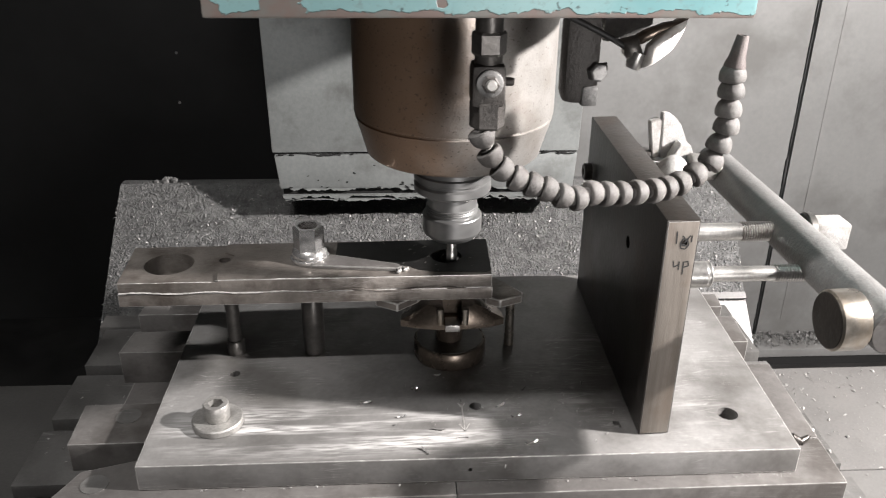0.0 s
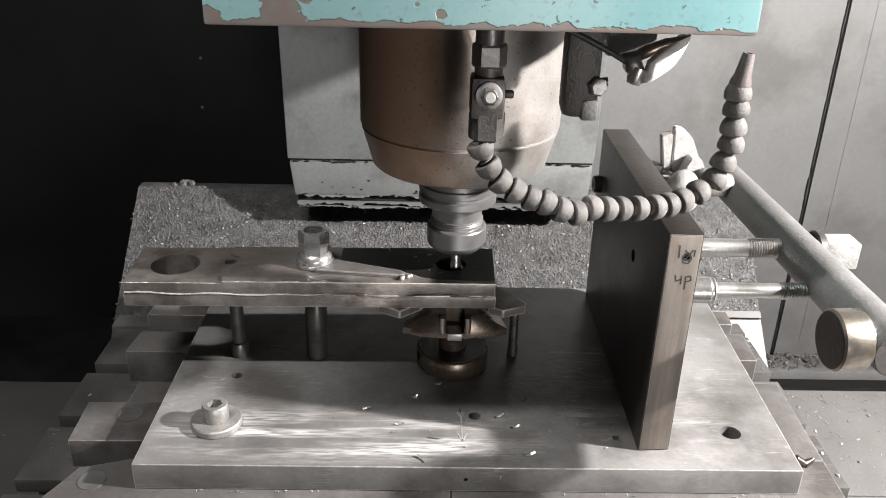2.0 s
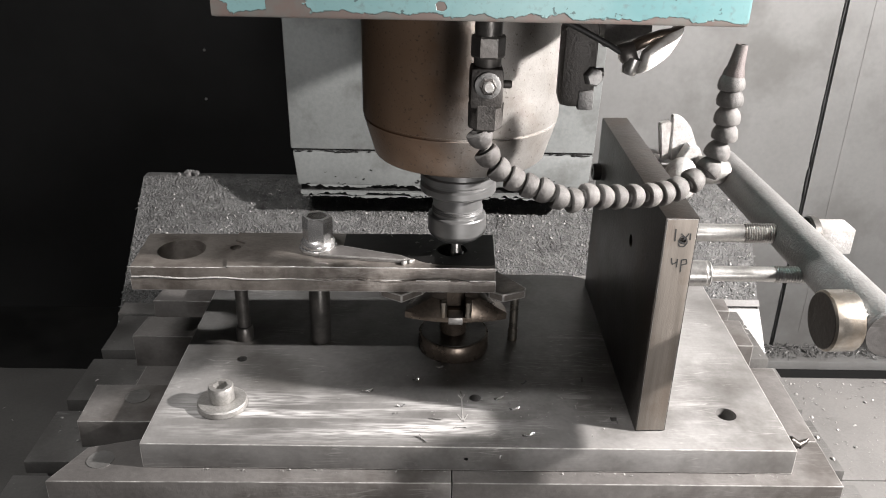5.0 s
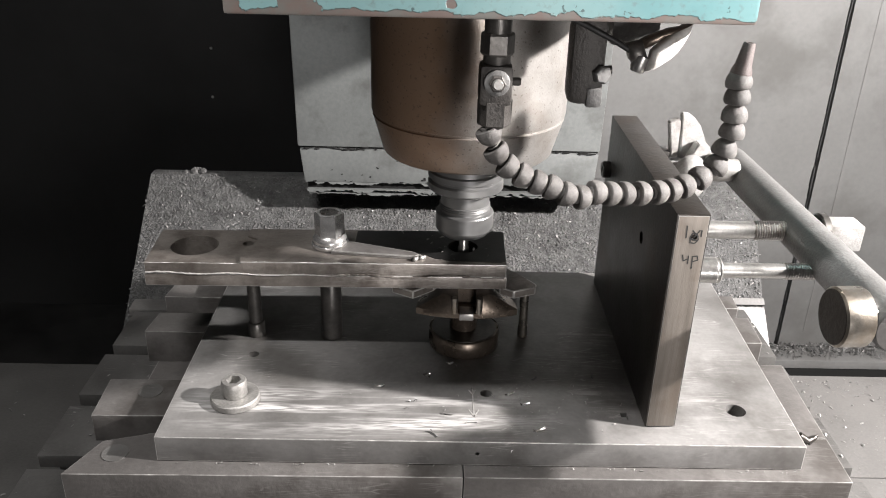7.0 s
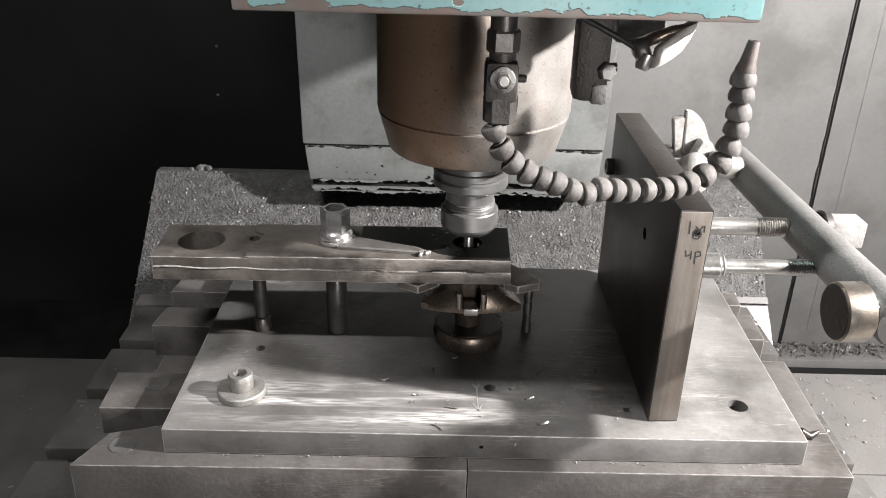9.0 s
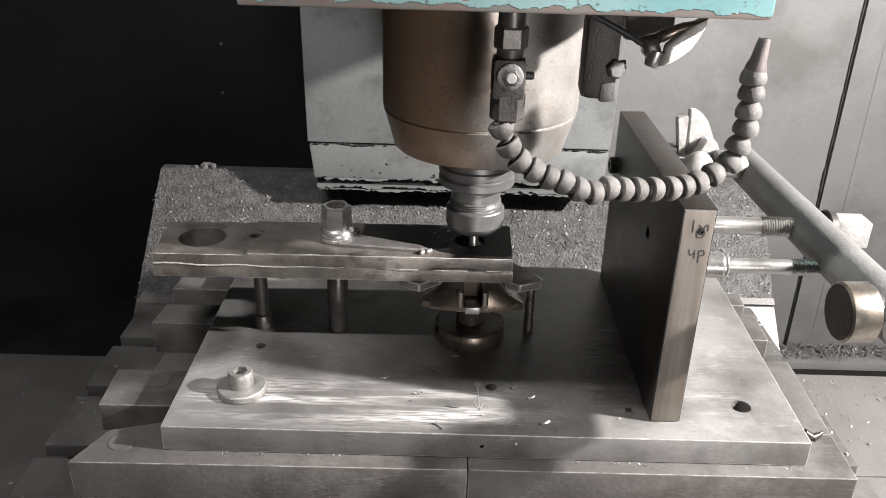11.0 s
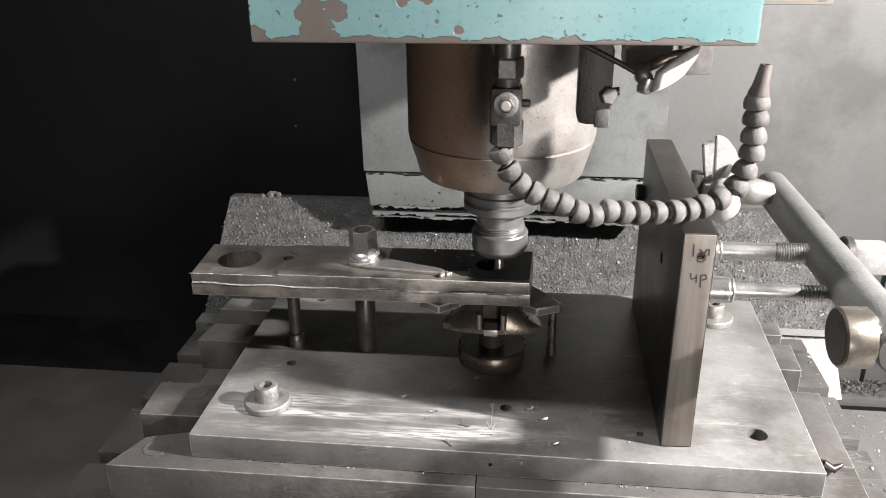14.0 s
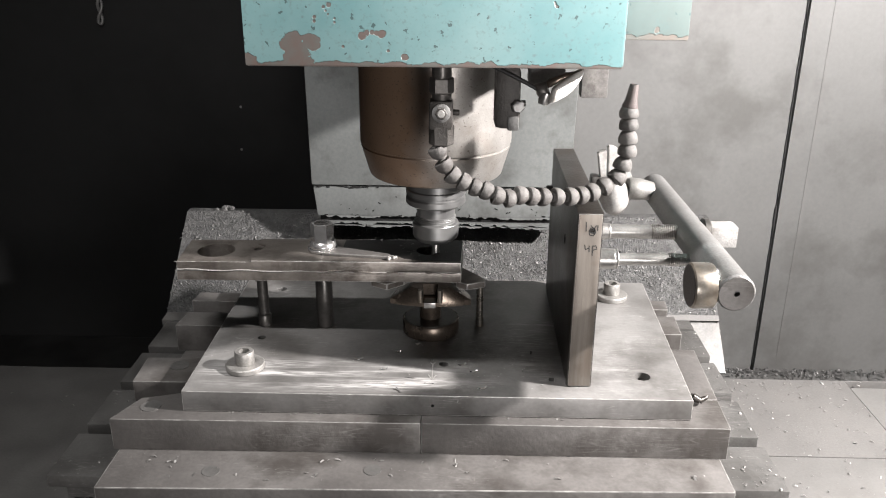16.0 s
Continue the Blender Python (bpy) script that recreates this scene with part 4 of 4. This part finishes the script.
# ---- clamped hub under the bar ----
hub = thing("slotted_hub", (-0.021, 0.085, 1.0), "brown turned steel hub with a slotted conical flange, under the bar", "hub")
HUB_X = -0.0165
part("boss", lathe([(0.0318, 0.0), (0.0325, 0.001), (0.0325, 0.0155), (0.0316, 0.0166), (0.0300, 0.0166)], (HUB_X - 0.0005, 0.0840, 1.0), seg=64), M_HUB, hub)
part("boss_top", lathe([(0.0298, 0.0), (0.0298, 0.0008)], (HUB_X - 0.0005, 0.0840, 1.0163), seg=48), M_DARK, hub, "darker top of the boss")
part("neck", lathe([(0.0122, 0.0), (0.0122, 0.0290)], (HUB_X - 0.0010, 0.0840, 1.0168), seg=32), M_HUB, hub)
FAN = [(HUB_X + 0.0450 * math.sin(radians(a)) / math.sin(radians(40)), 0.0500 + 0.0085 * (1 - math.cos(radians(a))) / (1 - math.cos(radians(40)))) for a in range(-40, 41, 5)]
FAN += [(HUB_X + 0.0440, 0.0700), (HUB_X + 0.0300, 0.1080), (HUB_X - 0.0300, 0.1080), (HUB_X - 0.0440, 0.0700)]
CROWN = [(lerp(HUB_X, x, 0.46), lerp(0.0950, y, 0.93)) for x, y in FAN]
fl = part("flange", stack([(FAN, 1.0440), (FAN, 1.0500), (CROWN, 1.0632)]), M_HUB, hub, "bronzed flange with cut slots", 30)
cut(fl, block(HUB_X - 0.0082, HUB_X + 0.0082, 0.030, 0.0700, 1.0490, 1.09))
for dx in (-0.0108, 0.0108):
    part("pin", lathe([(0.0030, 0.0), (0.0030, 0.0150)], (HUB_X + dx, 0.0525, 1.0485), seg=16), M_BRASS, hub, "bright brown guide pin")
part("key", block(HUB_X - 0.0066, HUB_X + 0.0060, 0.0470, 0.0620, 1.0435, 1.0500, 0.0008), M_STEEL, hub)

wedge = thing("wedge_plate", (-0.02, 0.10, 1.06), "thin flame-cut brown steel wedge plate under the bar", "plate")
part("plate", prism([(-0.083, 0.060), (-0.064, 0.0485), (-0.046, 0.064), (-0.040, 0.0780), (0.006, 0.0780), (0.012, 0.0600), (0.024, 0.0520), (0.0440, 0.0610), (0.0455, 0.066), (0.0320, 0.0840), (0.0220, 0.0960), (0.000, 0.1200), (-0.070, 0.1200), (-0.085, 0.10)],
                         1.0635, 1.0712, 0.0012), M_BAR, wedge)

# ---- milling head (moves) ----
AX, AY = -0.0200, 0.0900
head = thing("milling_head", (AX, AY, 1.16), "turquoise milling head in chipped paint with a brown quill", "milling head")
part("housing", prism([(-0.1712, -0.0930), (0.1388, -0.0930), (0.1388, 0.44), (-0.1712, 0.44)], 1.3255, 1.95, 0.0022), M_TEAL, head)
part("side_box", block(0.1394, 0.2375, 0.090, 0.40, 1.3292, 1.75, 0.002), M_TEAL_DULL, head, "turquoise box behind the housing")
part("under_plate", block(-0.120, 0.10, -0.03, 0.40, 1.3165, 1.3253, 0.002), M_DARK, head)
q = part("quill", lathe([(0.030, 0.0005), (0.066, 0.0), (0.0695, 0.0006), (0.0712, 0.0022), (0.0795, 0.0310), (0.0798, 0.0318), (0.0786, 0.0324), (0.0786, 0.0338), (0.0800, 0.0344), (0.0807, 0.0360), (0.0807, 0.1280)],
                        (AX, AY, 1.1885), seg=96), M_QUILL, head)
SPIN_AT = Vector((AX, AY, 1.13))
spin = part("collet_chuck", lathe([(0.0042, -0.0001), (0.0150, 0.0), (0.0200, 0.0010), (0.0243, 0.0052), (0.0255, 0.0078), (0.0255, 0.0212), (0.0250, 0.0222), (0.0232, 0.0230),
                                   (0.0218, 0.0232), (0.0218, 0.0252), (0.0223, 0.0258), (0.0215, 0.0266), (0.0223, 0.0276), (0.0215, 0.0284), (0.0222, 0.0294), (0.0212, 0.0302), (0.0212, 0.0402), (0.0222, 0.0408),
                                   (0.0290, 0.0428), (0.0322, 0.0448), (0.0327, 0.0456), (0.0327, 0.0508), (0.0318, 0.0514), (0.0300, 0.0522), (0.0300, 0.0542), (0.0318, 0.0550), (0.0327, 0.0556), (0.0327, 0.0604),
                                   (0.0300, 0.0612), (0.0300, 0.0800)],
                                  Vector((AX, AY, 1.1095)), seg=96), M_CHUCK, head, "spinning satin steel collet chuck", 18)
spin.data.transform(Matrix.Translation(ORIGIN[head] - SPIN_AT))
spin.location = SPIN_AT - ORIGIN[head]
cutter = part("end_mill", lathe([(0.0045, 0.0), (0.0050, 0.001), (0.0050, 0.019), (0.0043, 0.020), (0.0043, 0.0345)], (AX, AY, 1.0765), seg=24), M_STEEL, head, "slim steel cutter")
cutter.data.transform(Matrix.Translation(ORIGIN[head] - SPIN_AT))
cutter.parent = spin

# coolant valve and hose
VX, VY = -0.0098, -0.0680
valve = part("coolant_valve", lathe([(0.0098, 0.0), (0.0106, 0.0015), (0.0106, 0.0125), (0.0098, 0.014)], (VX, VY, 1.3005), seg=6), M_DARK, head, "dark oily pipe fitting with a bolt", 20)
part("pipe", lathe([(0.0080, 0.0), (0.0086, 0.002), (0.0076, 0.004), (0.0086, 0.007), (0.0086, 0.040)], (VX, VY, 1.2880), seg=24), M_DARK, valve)
part("valve_body", block(VX - 0.0108, VX + 0.0100, VY - 0.0110, VY + 0.0110, 1.2700, 1.2960, 0.004), M_CRUST, valve)
part("bolt_washer", lathe([(0.0074, 0.0), (0.0080, 0.0008), (0.0080, 0.003), (0.0070, 0.0038)], (VX, VY - 0.0105, 1.2855), (0, -1, 0.1), 28), M_ROD, valve)
part("bolt_head", lathe([(0.0054, 0.0), (0.0054, 0.0040), (0.0046, 0.0048)], (VX, VY - 0.0138, 1.2858), (0, -1, 0.1), 6), M_CRUST, valve, smooth=20)
part("bolt_end", lathe([(0.0034, 0.0), (0.0034, 0.0030), (0.0026, 0.0040)], (VX, VY - 0.0182, 1.2862), (0, -1, 0.1), 16), M_SCREW, valve)
part("grease_nipple", lathe([(0.0026, 0.0), (0.0026, 0.005), (0.0018, 0.006)], (VX + 0.0095, VY - 0.004, 1.2850), (1, -0.1, 0), 12), M_CRUST, valve)
part("hex_neck", lathe([(0.0100, 0.0), (0.0110, 0.0012), (0.0112, 0.0165), (0.0100, 0.0180)], (VX, VY - 0.001, 1.2560), (0.0, 0, 1), 6), M_CRUST, valve, smooth=20)

HOSE = [
        (-0.0123, -0.0720, 1.2499), (-0.0066, -0.0720, 1.2375), (0.0013, -0.0720, 1.2283), (0.0114, -0.0720, 1.2223), (0.0217, -0.0720, 1.2178), (0.0313, -0.0720, 1.2148),
        (0.0415, -0.0720, 1.2102), (0.0522, -0.0680, 1.2073), (0.0626, -0.0640, 1.2092), (0.0731, -0.0600, 1.2067), (0.0841, -0.0545, 1.2048), (0.0971, -0.0480, 1.2030),
        (0.1104, -0.0425, 1.2020), (0.1210, -0.0370, 1.2019), (0.1319, -0.0315, 1.2035), (0.1441, -0.0260, 1.2082), (0.1559, -0.0205, 1.2159), (0.1600, -0.0190, 1.2279),
        (0.1630, -0.0190, 1.2413), (0.1625, -0.0190, 1.2532), (0.1622, -0.0190, 1.2661), (0.1614, -0.0190, 1.2772),
        ]
hose = part("coolant_hose", lathe([(0.0058, 0.0), (0.0058, 0.014)], (VX - 0.001, -0.0710, 1.2455), seg=20), M_HOSE, head, "grey dusty jointed coolant hose")
for i, p in enumerate(HOSE):
    a, b = Vector(HOSE[max(i - 1, 0)]), Vector(HOSE[min(i + 1, len(HOSE) - 1)])
    g = 0.955 + 0.08 * min(1.0, max(0.0, (i - 6) / 10))
    part("bead", lathe([(r * g, h * g) for r, h in ((0.0042, -0.0068), (0.0046, -0.0050), (0.0076, -0.0054), (0.0085, -0.0048), (0.0088, -0.0034), (0.0088, -0.0014), (0.0083, 0.0010), (0.0073, 0.0032), (0.0058, 0.0050), (0.0044, 0.0060), (0.0038, 0.0068))],
                       p, b - a, 20), M_HOSE, hose)
part("nozzle", lathe([(0.0074, 0.0), (0.0070, 0.0028), (0.0057, 0.0060), (0.0041, 0.0205), (0.0037, 0.0212), (0.0026, 0.0212), (0.0024, 0.0130)], (0.1618, -0.0190, 1.2812), (0.12, 0, 1), 24), M_NOZZLE, hose, "reddish brown tapered nozzle")

# second fitting
BX, BY = 0.0465, -0.0610
fit2 = part("pipe_bracket", block(BX - 0.0110, BX + 0.0115, BY - 0.0115, BY + 0.0105, 1.2700, 1.3250, 0.007), M_CRUST, head, "dark oily bracket with a bolt")
part("bolt_head", lathe([(0.0058, 0.0), (0.0058, 0.0052), (0.0048, 0.0065)], (BX + 0.0080, BY - 0.0100, 1.2905), (0.25, -1, 0.1), 6), M_ROD, fit2, smooth=20)
part("lug", block(BX + 0.0005, BX + 0.0105, BY - 0.0130, BY + 0.002, 1.2695, 1.2820, 0.002), M_ROD, fit2)
part("stop_screw", lathe([(0.0028, 0.0), (0.0028, 0.006)], (BX + 0.010, BY - 0.006, 1.2920), (1, 0, 0.1), 12), M_DARK, fit2)
bm = bmesh.new()
pts = [Vector((0.030, -0.072, 1.3260)), Vector((0.048, -0.074, 1.3180)), Vector((0.062, -0.073, 1.3110)), Vector((0.075, -0.070, 1.3035))]
for a, b in zip(pts, pts[1:]):
    lathe([(0.0018, 0.0), (0.0018, (b - a).length + 0.001)], a, b - a, 12, bm)
part("cable", bm, M_RUBBER, head)

# work lamp shade under the head


def dome(outline, y, depth, back=0.004, swing=0.0):
    """A bulging shell with that outline in x and z, its crown towards -y."""
    bm = bmesh.new()
    cx, cz = sum(p[0] for p in outline) / len(outline), sum(p[1] for p in outline) / len(outline)
    k = len(outline)
    loops = [[bm.verts.new((lerp(cx, x, s), y + d + swing * (lerp(cx, x, s) - 0.081), lerp(cz, z, s))) for x, z in outline] for s, d in ((0.96, back), (1.0, 0.0), (0.92, -depth * 0.5), (0.70, -depth * 0.85), (0.35, -depth))]
    for p, q2 in zip(loops, loops[1:]):
        for i in range(k):
            bm.faces.new((p[i], p[(i + 1) % k], q2[(i + 1) % k], q2[i]))
    bm.faces.new(loops[0][::-1])
    bm.faces.new(loops[-1])
    bmesh.ops.recalc_face_normals(bm, faces=bm.faces)
    return bm


shade = part("lamp_shade", dome([(0.069, 1.309), (0.079, 1.3115), (0.083, 1.302), (0.081, 1.294), (0.075, 1.2965), (0.0715, 1.300)], -0.068, 0.008), M_DARK, head, "tilted lamp shade, white enamel and brown rim")
part("shade_back", dome([(0.079, 1.311), (0.083, 1.3135), (0.096, 1.3185), (0.1025, 1.3195), (0.110, 1.3215), (0.098, 1.3158), (0.0845, 1.3070), (0.0800, 1.3050)], -0.066, 0.004), M_HUB, shade, "stained brown back of the shade", 50)
part("bowl", dome([(0.081, 1.294), (0.0835, 1.3060), (0.097, 1.3148), (0.109, 1.3205), (0.1132, 1.3203), (0.1125, 1.3160), (0.1095, 1.3110), (0.103, 1.3028), (0.0975, 1.2992), (0.092, 1.2968), (0.086, 1.2945)], -0.076, 0.010, 0.004, 0.75), M_WHITE, shade, "white enamel bowl", 60)
part("bulb_holder", lathe([(0.0042, 0.0), (0.0052, 0.003), (0.0048, 0.010)], (0.0765, -0.073, 1.2930), (0.3, 0, 1), 16), M_STEEL, shade)
part("cable_block", block(0.1760, 0.2140, 0.402, 0.430, 1.2140, 1.3290, 0.004), M_HOSE, head, "grey crusted cable block")
part("back_bracket", block(0.068, 0.100, -0.030, 0.0, 1.3000, 1.3250, 0.003), M_ROD, head, "grey crusted bracket")

# ---- twisted wire on a nail in the black panel ----
wire = thing("hanging_wire", (-0.777, 1.031, 1.25), "twisted grey steel wire hung on a nail in the black panel", "wire")
for turn in (0, math.pi):
    bm = bmesh.new()
    pts = [Vector((-0.7775 + 0.0042 * math.cos(turn + 0.62 * k) + 0.003 * math.sin(0.2 * k), 1.033 + 0.0042 * math.sin(turn + 0.62 * k), 1.2560 + 0.0062 * k)) for k in range(38)]
    for a, c in zip(pts, pts[1:]):
        lathe([(0.0034, 0.0), (0.0034, (c - a).length + 0.0008)], a, c - a, 8, bm)
    part("strand", bm, M_ROD, wire, smooth=60)
bm = bmesh.new()
pts = [Vector((-0.7775 + 0.0050 * math.cos(t * 0.5), 1.033, 1.2570 - 0.0050 * math.sin(t * 0.5))) for t in range(8)]
for a, c in zip(pts, pts[1:]):
    lathe([(0.0032, 0.0), (0.0032, (c - a).length + 0.0008)], a, c - a, 8, bm)
part("loop", bm, M_ROD, wire, smooth=60)
part("nail", lathe([(0.0030, 0.0), (0.0030, 0.022), (0.0060, 0.0225), (0.0060, 0.0245)], (-0.7775, 1.0452, 1.4860), (0, -1, 0), 14), M_STEEL, wire)

# ---- loose chips ----
def chips(name, count, place, lo, hi, mat, label, seed):
    """Small curled shards strewn over a surface; place(rnd) gives a point and the surface's normal."""
    rnd = random.Random(seed)
    vs, fs = [], []
    for _ in range(count):
        p, nrm = place(rnd)
        size = lo + (hi - lo) * rnd.random() ** 2.5
        w, curl = size * rnd.uniform(0.18, 0.45), size * rnd.uniform(0.05, 0.35)
        q = Vector((0, 0, 1)).rotation_difference(nrm) @ Euler((rnd.uniform(-0.5, 0.5), rnd.uniform(-0.5, 0.5), rnd.uniform(0, 6.28))).to_quaternion()
        base = len(vs)
        for s, h in ((-0.5, 0.0), (-0.15, curl), (0.2, curl * 0.9), (0.5, 0.0)):
            for side in (-0.5, 0.5):
                vs.append(p + q @ Vector((s * size, side * w * (1 - 0.5 * abs(s)), h + 0.0004)))
        for i in range(3):
            a = base + 2 * i
            fs.append((a, a + 2, a + 3, a + 1))
    me = bpy.data.meshes.new(name)
    me.from_pydata([tuple(v) for v in vs], [], fs)
    me.materials.append(mat)
    return tagged(new(name, me), label, "metal chips", kind="stuff")


def on_guard(rnd):
    u, v = rnd.random(), rnd.random()
    x = lerp(lerp(-0.489, 0.435, u), lerp(-0.485, 0.448, u), v)
    return Vector((x, lerp(0.405, 0.614, v) - 0.0004, lerp(0.772, 0.967, v) + 0.0004)), Vector((0, -0.70, 0.715))


def on_tray(rnd):
    return Vector((rnd.uniform(0.372, 0.60) if rnd.random() < 0.9 else rnd.uniform(0.61, 0.8), 0.33 - 0.45 * rnd.random() ** 1.5, 0.8003)), Vector((0, 0, 1))


def on_foot(rnd):
    return Vector((rnd.uniform(0.46, 1.4), 0.806 + 0.05 * rnd.random() ** 0.7, LEDGE_Z1 + 0.010 * rnd.random())), Vector((0, 0, 1))


def on_left_tray(rnd):
    return Vector((rnd.uniform(-0.75, -0.435), rnd.uniform(-0.1, 0.35), 0.8003)), Vector((0, 0, 1))


def on_table(rnd):
    y = (rnd.randint(0, 3) * 0.1005) - 0.043 + 0.078 * rnd.random()
    x = rnd.uniform(0.285, 0.365) if rnd.random() < 0.75 else rnd.uniform(-0.425, -0.34)
    return Vector((x, y, 0.8803)), Vector((0, 0, 1))


def on_riser(rnd):
    return Vector((rnd.uniform(-0.31, 0.27), rnd.uniform(-0.128, -0.088), 0.9418)), Vector((0, 0, 1))


def on_plate(rnd):
    return Vector((rnd.uniform(-0.13, 0.11) if rnd.random() < 0.4 else rnd.gauss(0.05, 0.035), rnd.gauss(-0.008, 0.026), 1.0003)), Vector((0, 0, 1))


def on_bar(rnd):
    return Vector((rnd.gauss(-0.03, 0.02), rnd.uniform(0.058, 0.122), 1.0948)), Vector((0, 0, 1))


chips("guard_chips", 15000, on_guard, 0.0012, 0.0065, M_CHIPDULL, "dull grey steel chips caked on the way guard", 1)
chips("guard_bright_chips", 1600, on_guard, 0.0012, 0.0055, M_CHIP, "bright steel chips on the way guard", 2)
fc = chips("tray_chips", 700, on_tray, 0.0008, 0.0062, M_CHIP, "bright steel chips scattered on the drip tray", 3)
chips("foot_chips", 2500, on_foot, 0.003, 0.012, M_CHIPDULL, "dull chips heaped along the foot of the panel", 4)
fl = chips("tray_chips", 34, on_left_tray, 0.001, 0.008, M_CHIP, "a few steel chips on the dark drip tray", 5)
tc = chips("table_chips", 420, on_table, 0.001, 0.005, M_CHIP, "steel chips scattered on the machine table", 6)
rc = chips("riser_chips", 60, on_riser, 0.0015, 0.007, M_CHIP, "steel chips scattered on the riser plate", 7)
jc = chips("joint_chips", 90, lambda rnd: (Vector((rnd.uniform(-0.25, 0.245), rnd.uniform(-0.0695, -0.0665), 0.9774)), Vector((0, 0, 1))), 0.0008, 0.0028, M_CHIP, "fine chips caught along the plate's lower edge", 11)
pc = chips("plate_chips", 130, on_plate, 0.0007, 0.0034, M_CHIP, "small steel chips on the fixture plate", 8)
bc = chips("bar_chips", 26, on_bar, 0.002, 0.007, M_CHIP, "small steel chips round the milled bore", 10)

NEEDLES = [(-0.0300, 0.0447, 5), (-0.0506, 0.0254, 15), (-0.0490, 0.0235, 100), (-0.0117, 0.0033, 95), (0.0431, 0.0218, 40), (0.0948, 0.0264, 80), (-0.0618, -0.0132, 10), (-0.0432, -0.0566, 130), (-0.0318, -0.0307, 170),
           (0.0199, -0.0013, 30), (0.0737, 0.0061, 150), (0.0549, -0.0113, 165), (0.0318, -0.0157, 20), (0.0399, -0.0499, 15), (-0.0912, 0.0076, 5)]
bm = bmesh.new()
rnd = random.Random(31)
for x, y, turn in NEEDLES:
    half, w = rnd.uniform(0.0030, 0.0052), rnd.uniform(0.0005, 0.0009)
    m = pose(x, y, 1.0004, rnd.uniform(-4, 4), rnd.uniform(-6, 0), turn)
    row = [[bm.verts.new(m @ Vector((u * half, v * w, 0.0002 + 0.0012 * u * u + 0.0004 * v))) for v in (-1, 1)] for u in (-1, -0.4, 0.3, 1)]
    for a, b in zip(row, row[1:]):
        bm.faces.new((a[0], b[0], b[1], a[1]))
me = bpy.data.meshes.new("swarf_needles")
bm.to_mesh(me)
bm.free()
me.materials.append(M_CHROME)
needles = tagged(new("swarf_needles", me), "bright curled slivers of swarf on the fixture plate", "metal chips", kind="stuff")

lump = thing("chip_lump", (-0.42, 0.62, 0.967), "dark clot of chips on the guard's edge", "chip clot")
bm = bmesh.new()
rnd = random.Random(3)
for k in range(9):
    bmesh.ops.create_icosphere(bm, subdivisions=1, radius=rnd.uniform(0.004, 0.008), matrix=pose(-0.432 + 0.0035 * k, 0.622 + rnd.uniform(-0.004, 0.004), 0.967 + rnd.uniform(-0.004, 0.006)))
part("clot", bm, M_CHIPDULL, lump, smooth=0)


# ---- motion: the head plunges 6 mm, then the table carries the work round a small arc while the chuck spins ----
TABLE_WAY = [(0.0, 4.0, 0.5), (0.5, 3.8, 0.3), (1.0, 3.6, 0.1), (1.5, 3.7, 0.2), (2.0, 3.5, 0.3), (2.5, 3.6, 0.2), (3.0, 3.6, 0.1),
             (3.5, 3.6, 0.4), (4.0, 3.8, 0.6), (5.2, 2.9, 0.8), (6.5, 0.4, 0.2), (7.0, -0.0, 0.0), (7.5, -0.7, -0.0), (8.0, -0.6, -0.6),
             (8.5, -0.4, -1.8), (9.0, 0.0, -2.3), (10.2, 1.7, -3.6), (11.5, 4.0, -3.9), (12.0, 4.9, -3.9), (12.5, 6.3, -3.5), (13.0, 6.9, -2.6),
             (13.5, 7.6, -1.9), (14.0, 8.0, -1.6), (14.5, 8.0, -1.6), (15.0, 8.0, -1.6), (15.5, 8.0, -1.6), (16.0, 8.0, -1.6)]
HEAD_WAY = [(0.0, 5.8), (0.5, 5.7), (1.0, 4.6), (1.5, 4.1), (2.0, 3.1), (2.5, 2.3), (3.0, 1.6), (3.5, 0.8), (4.0, 0.1), (6.5, 0.0), (7.0, 0.0), (7.5, 0.0), (8.0, 0.0), (8.5, 0.0), (9.0, 0.0), (11.5, 0.0), (12.0, 0.0), (12.5, 0.0), (13.0, 0.0), (13.5, 0.0), (14.0, 0.0), (14.5, 0.0), (15.0, 0.0), (15.5, 0.0), (16.0, 0.0)]
ON_TABLE = [table, riser, fixture, upright, clampbar, jaw, work, nut, POST, post2, pin, hub, wedge, swarf, tc, rc, pc, bc, jc, fc, fl, needles, tray, tray2, *RAILS, *SCREWS]


def motions():
    for ob in ON_TABLE:
        base = ob.location.copy()
        walk(ob, [(t, pose(base.x - x / 1000, base.y - y / 1000, base.z)) for t, x, y in TABLE_WAY])
    base = ORIGIN[head]
    walk(head, [(t, pose(base.x, base.y, base.z + z / 1000)) for t, z in HEAD_WAY])
    at = SPIN_AT - base
    walk(spin, [(k / 10, pose(at.x, at.y, at.z, 0, 0, -77 * k)) for k in range(161)])


motions()
